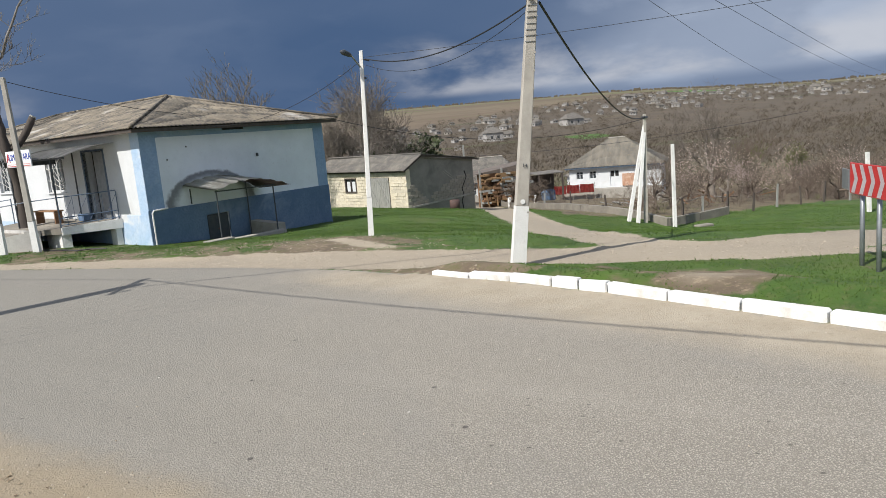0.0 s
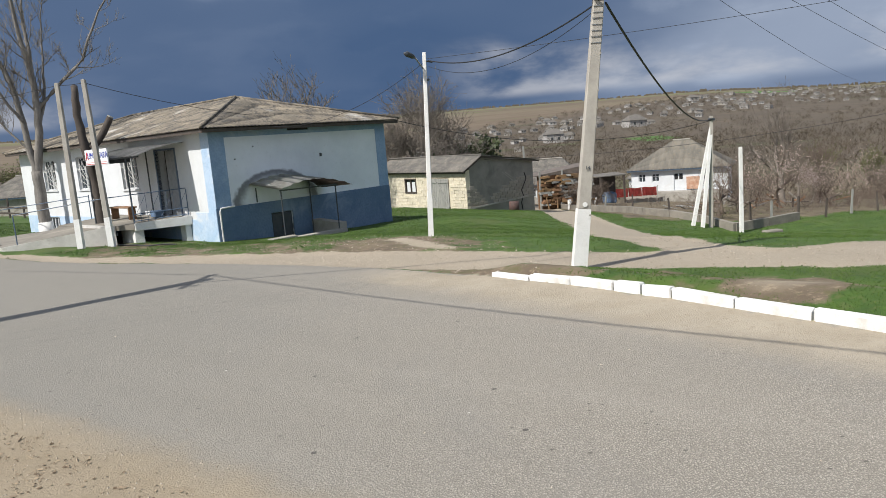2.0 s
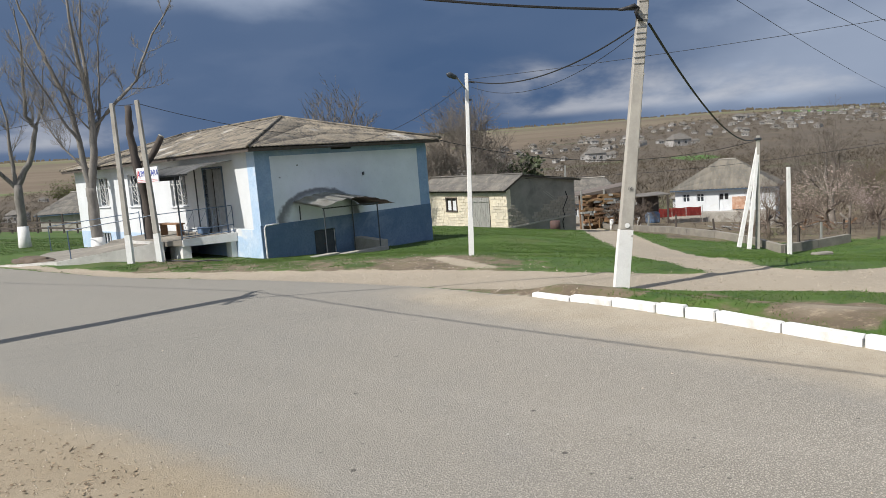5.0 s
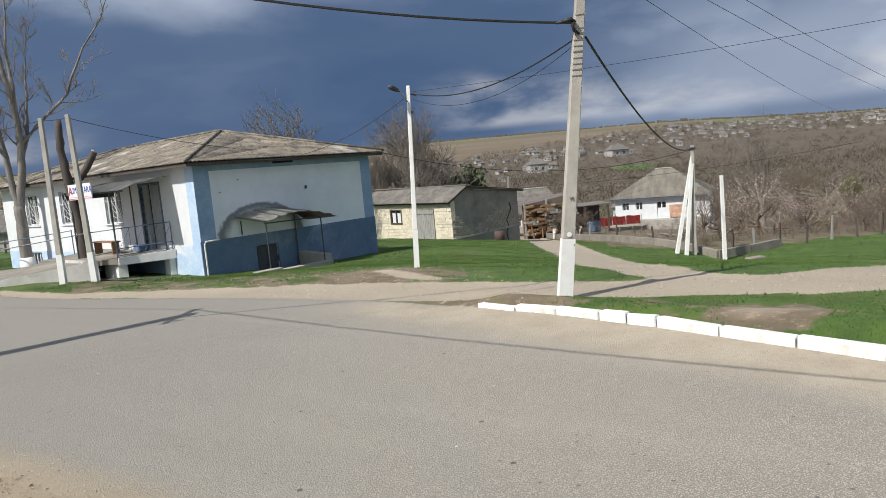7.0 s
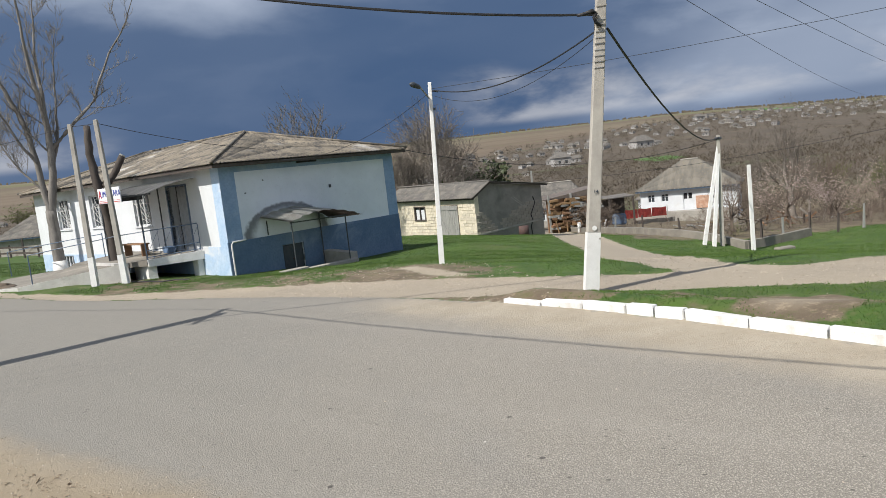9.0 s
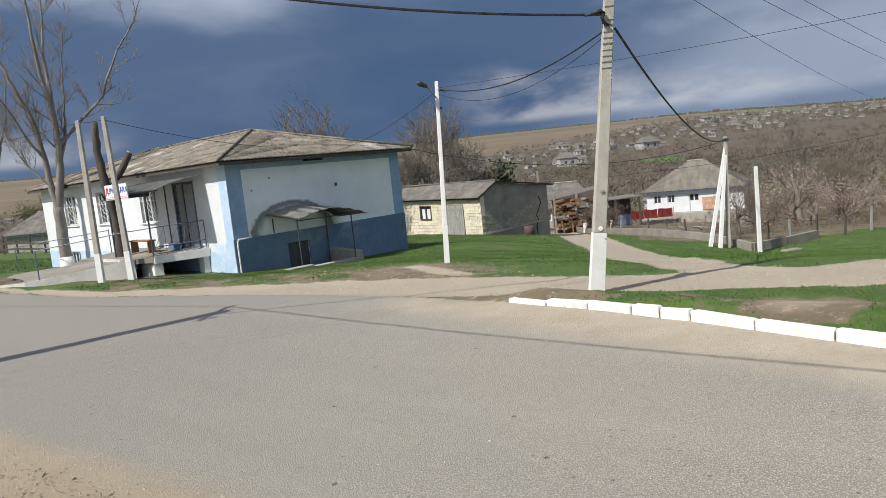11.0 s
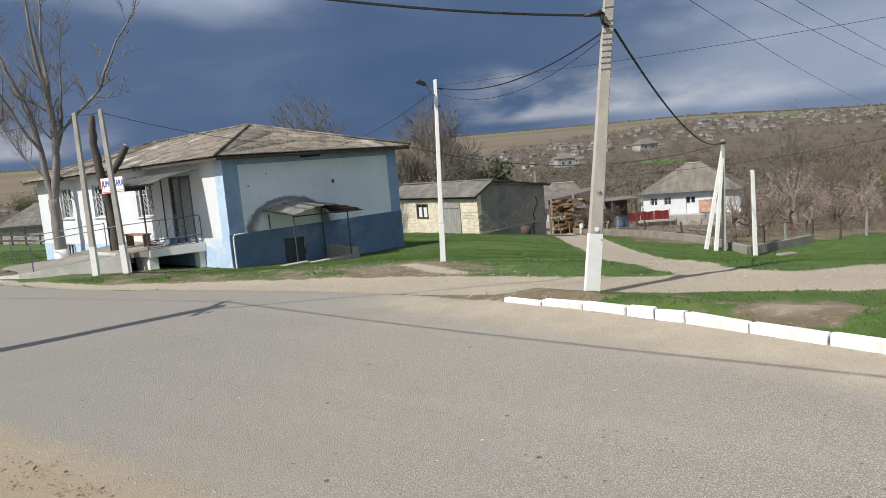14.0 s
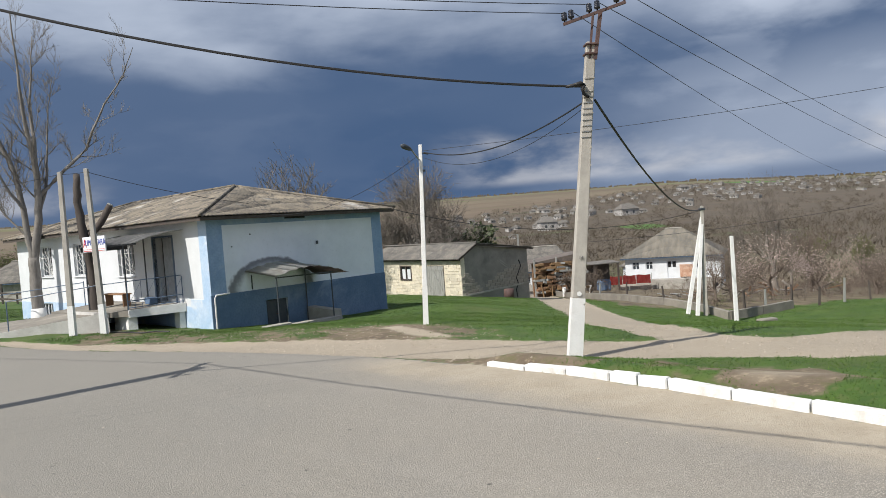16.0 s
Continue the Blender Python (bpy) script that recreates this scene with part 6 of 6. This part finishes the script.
for x, y in zip(px_[ok], py_[ok]):
    q = house_inv @ Vector((x, y, 0))
    if -.1 < q.x < 8 and -.1 < q.y < 17 or (-5.2 < q.x < 0 and 2.6 < q.y < 13.5):
        continue
    if y > 40:
        q = shed_inv @ Vector((x, y, 0))
        if -.1 < q.x < 5.6 and -.1 < q.y < 10:
            continue
    z = height(x, y)
    tall = grnd.uniform(.012, .036) * (1.25 if y > 16 else 1) * (2.0 if grnd.rand() < .03 else 1)
    t = grnd.uniform(0, 6.28)
    for j in range(2):
        t += 2.2
        w = Vector((math.cos(t), math.sin(t), 0)) * (.004 + .0005 * y)
        lean_ = Vector((grnd.normal() * .4, grnd.normal() * .4, 1)) * tall
        i = len(gv)
        b = Vector((x, y, z - .01))
        gv += [b - w, b + w, b + lean_]
        gf.append((i, i + 1, i + 2))
tagged(from_lists("grass", gv, gf, BLADES, flat=True), "short green spring grass on the banks and verge", "grass", kind="stuff")

sv, sf = [], []
for k in range(11000):
    zone = k % 4
    x, y = (grnd.uniform(-9, 9), grnd.uniform(9, 20)) if zone < 2 else (grnd.uniform(-6.5, -1.5), grnd.uniform(3.4, 8.5)) if zone == 2 else (grnd.uniform(-9, 7), grnd.uniform(4, 14))
    i, j = int(np.clip(np.searchsorted(gx, x) - 1, 0, cols - 2)), int(np.clip(np.searchsorted(gy, y) - 1, 0, rows - 2))
    if zone < 2 and gravel[j, i] < .4 and shoulder[j, i] < .5 or zone == 2 and d_near[j, i] < -.3 or zone == 3 and grnd.rand() < .95:
        continue
    r = grnd.uniform(.006, .022) * (1.3 if zone < 2 else .75)
    z = height(x, y)
    n = len(sv)
    t = grnd.uniform(0, 6.28)
    for a in range(4):
        sv.append((x + math.cos(t + a * 1.57) * r * grnd.uniform(.7, 1.3), y + math.sin(t + a * 1.57) * r * grnd.uniform(.7, 1.3), z - .004))
    sv.append((x + grnd.normal() * r * .2, y + grnd.normal() * r * .2, z + r * .8))
    sf += [(n, n + 1, n + 4), (n + 1, n + 2, n + 4), (n + 2, n + 3, n + 4), (n + 3, n, n + 4)]
lv, lf = [], []
for k in range(3200):
    x, y = grnd.uniform(-7.5, -1.2), grnd.uniform(3.2, 9.5)
    i, j = int(np.clip(np.searchsorted(gx, x) - 1, 0, cols - 2)), int(np.clip(np.searchsorted(gy, y) - 1, 0, rows - 2))
    if d_near[j, i] < .05 + .25 * grnd.rand():
        continue
    z, r, t = height(x, y), grnd.uniform(.006, .026), grnd.uniform(0, 6.28)
    n = len(lv)
    for a in range(5):
        q = t + a * 1.257
        lv.append((x + math.cos(q) * r * grnd.uniform(.5, 1.1), y + math.sin(q) * r * grnd.uniform(.5, 1.1), z + .003 + r * grnd.uniform(0, .5)))
    lf.append(tuple(range(n, n + 5)))
for c in range(75):
    cx, cy = grnd.uniform(-7, -1.4), grnd.uniform(3.4, 9.0)
    i, j = int(np.clip(np.searchsorted(gx, cx) - 1, 0, cols - 2)), int(np.clip(np.searchsorted(gy, cy) - 1, 0, rows - 2))
    if d_near[j, i] < .12:
        continue
    for k in range(int(grnd.uniform(4, 26))):
        x, y = cx + grnd.normal() * .16, cy + grnd.normal() * .11
        z, t, long, wide = height(x, y), grnd.uniform(0, 6.28), grnd.uniform(.006, .022) * (2.6 if grnd.rand() < .06 else 1), grnd.uniform(.002, .005)
        a, b = Vector((math.cos(t), math.sin(t), grnd.uniform(-.05, .25))) * long, Vector((-math.sin(t), math.cos(t), 0)) * wide
        o_ = Vector((x, y, z + .010))
        n = len(lv)
        lv += [tuple(o_ - a - b), tuple(o_ + a - b), tuple(o_ + a + b), tuple(o_ - a + b), tuple(o_ + Vector((0, 0, wide * 1.6)))]
        lf += [(n, n + 1, n + 4), (n + 1, n + 2, n + 4), (n + 2, n + 3, n + 4), (n + 3, n, n + 4)]
s = Nodes("dry_leaves")
LITTER = s.done(s.mix(s.island, (.10, .068, .042), (.34, .265, .18)), .9)
tagged(from_lists("leaf_litter", lv, lf, LITTER, flat=True), "dry brown leaves and crumbs on the sandy roadside", "leaf litter", kind="stuff")
s = Nodes("loose_stones")
STONES = s.done(s.mix(s.island, (.20, .165, .12), (.42, .37, .30)), .9)
tagged(from_lists("loose_stones", sv, sf, STONES, flat=True), "loose stones and dry crumbs on road and lane", "gravel", kind="stuff")

# limestone blocks of the shed's front, then its grey gable
BLOCKS = bpy.data.meshes.new("block")
bm = box(-.03, 0, 0, .1, .385, .185, .012)
bm.to_mesh(BLOCKS)
bm.free()
BLOCKS.materials.append(BLOCK)
HALF = bpy.data.meshes.new("block")
bm = box(-.03, 0, 0, .1, .19, .185, .012)
bm.to_mesh(HALF)
bm.free()
HALF.materials.append(BLOCK)
rng = random.Random(2)
front = [o for o in shed.children if o.name.startswith("front_wall")][0]
for r in range(12):
    z = -2.2 + r * .2
    for k in range(-1, 26):
        y = k * .4 + (.2 if r % 2 else 0)
        mesh, long = BLOCKS, .385
        clear = all(y + .385 < a or y > b or z + .19 < z0 or z > z1 for a, b, z0, z1 in ((1.72, 4.08, -2.15, -.05), (5.35, 6.75, -1.07, -.05)))
        if y < -.01 or y > 9.6 or not clear:
            continue
        ob = new("block", mesh)
        ob.parent = front
        ob.location = (rng.uniform(-.012, .008), y, z)
GB = bpy.data.meshes.new("block")
bm = box(0, -.02, 0, .385, .1, .185, .012)
bm.to_mesh(GB)
bm.free()
GB.materials.append(GREYBLOCK)
gable = [o for o in shed.children if o.name.startswith("gable_wall")][0]
for r in range(9):
    z = -2.15 + r * .2
    for k in range(14):
        x = .02 + k * .4 + (.2 if r % 2 else 0)
        if x > 5.1 or (x < 1.8 and z > -.55 - x * .85) or (x >= 1.8 and z > -1.35 + (x - 1.8) * .42 and x < 4.4) or z < -2.0 + x * .05:
            continue
        ob = new("block", GB)
        ob.parent = gable
        ob.location = (x, rng.uniform(-.008, .006), z)
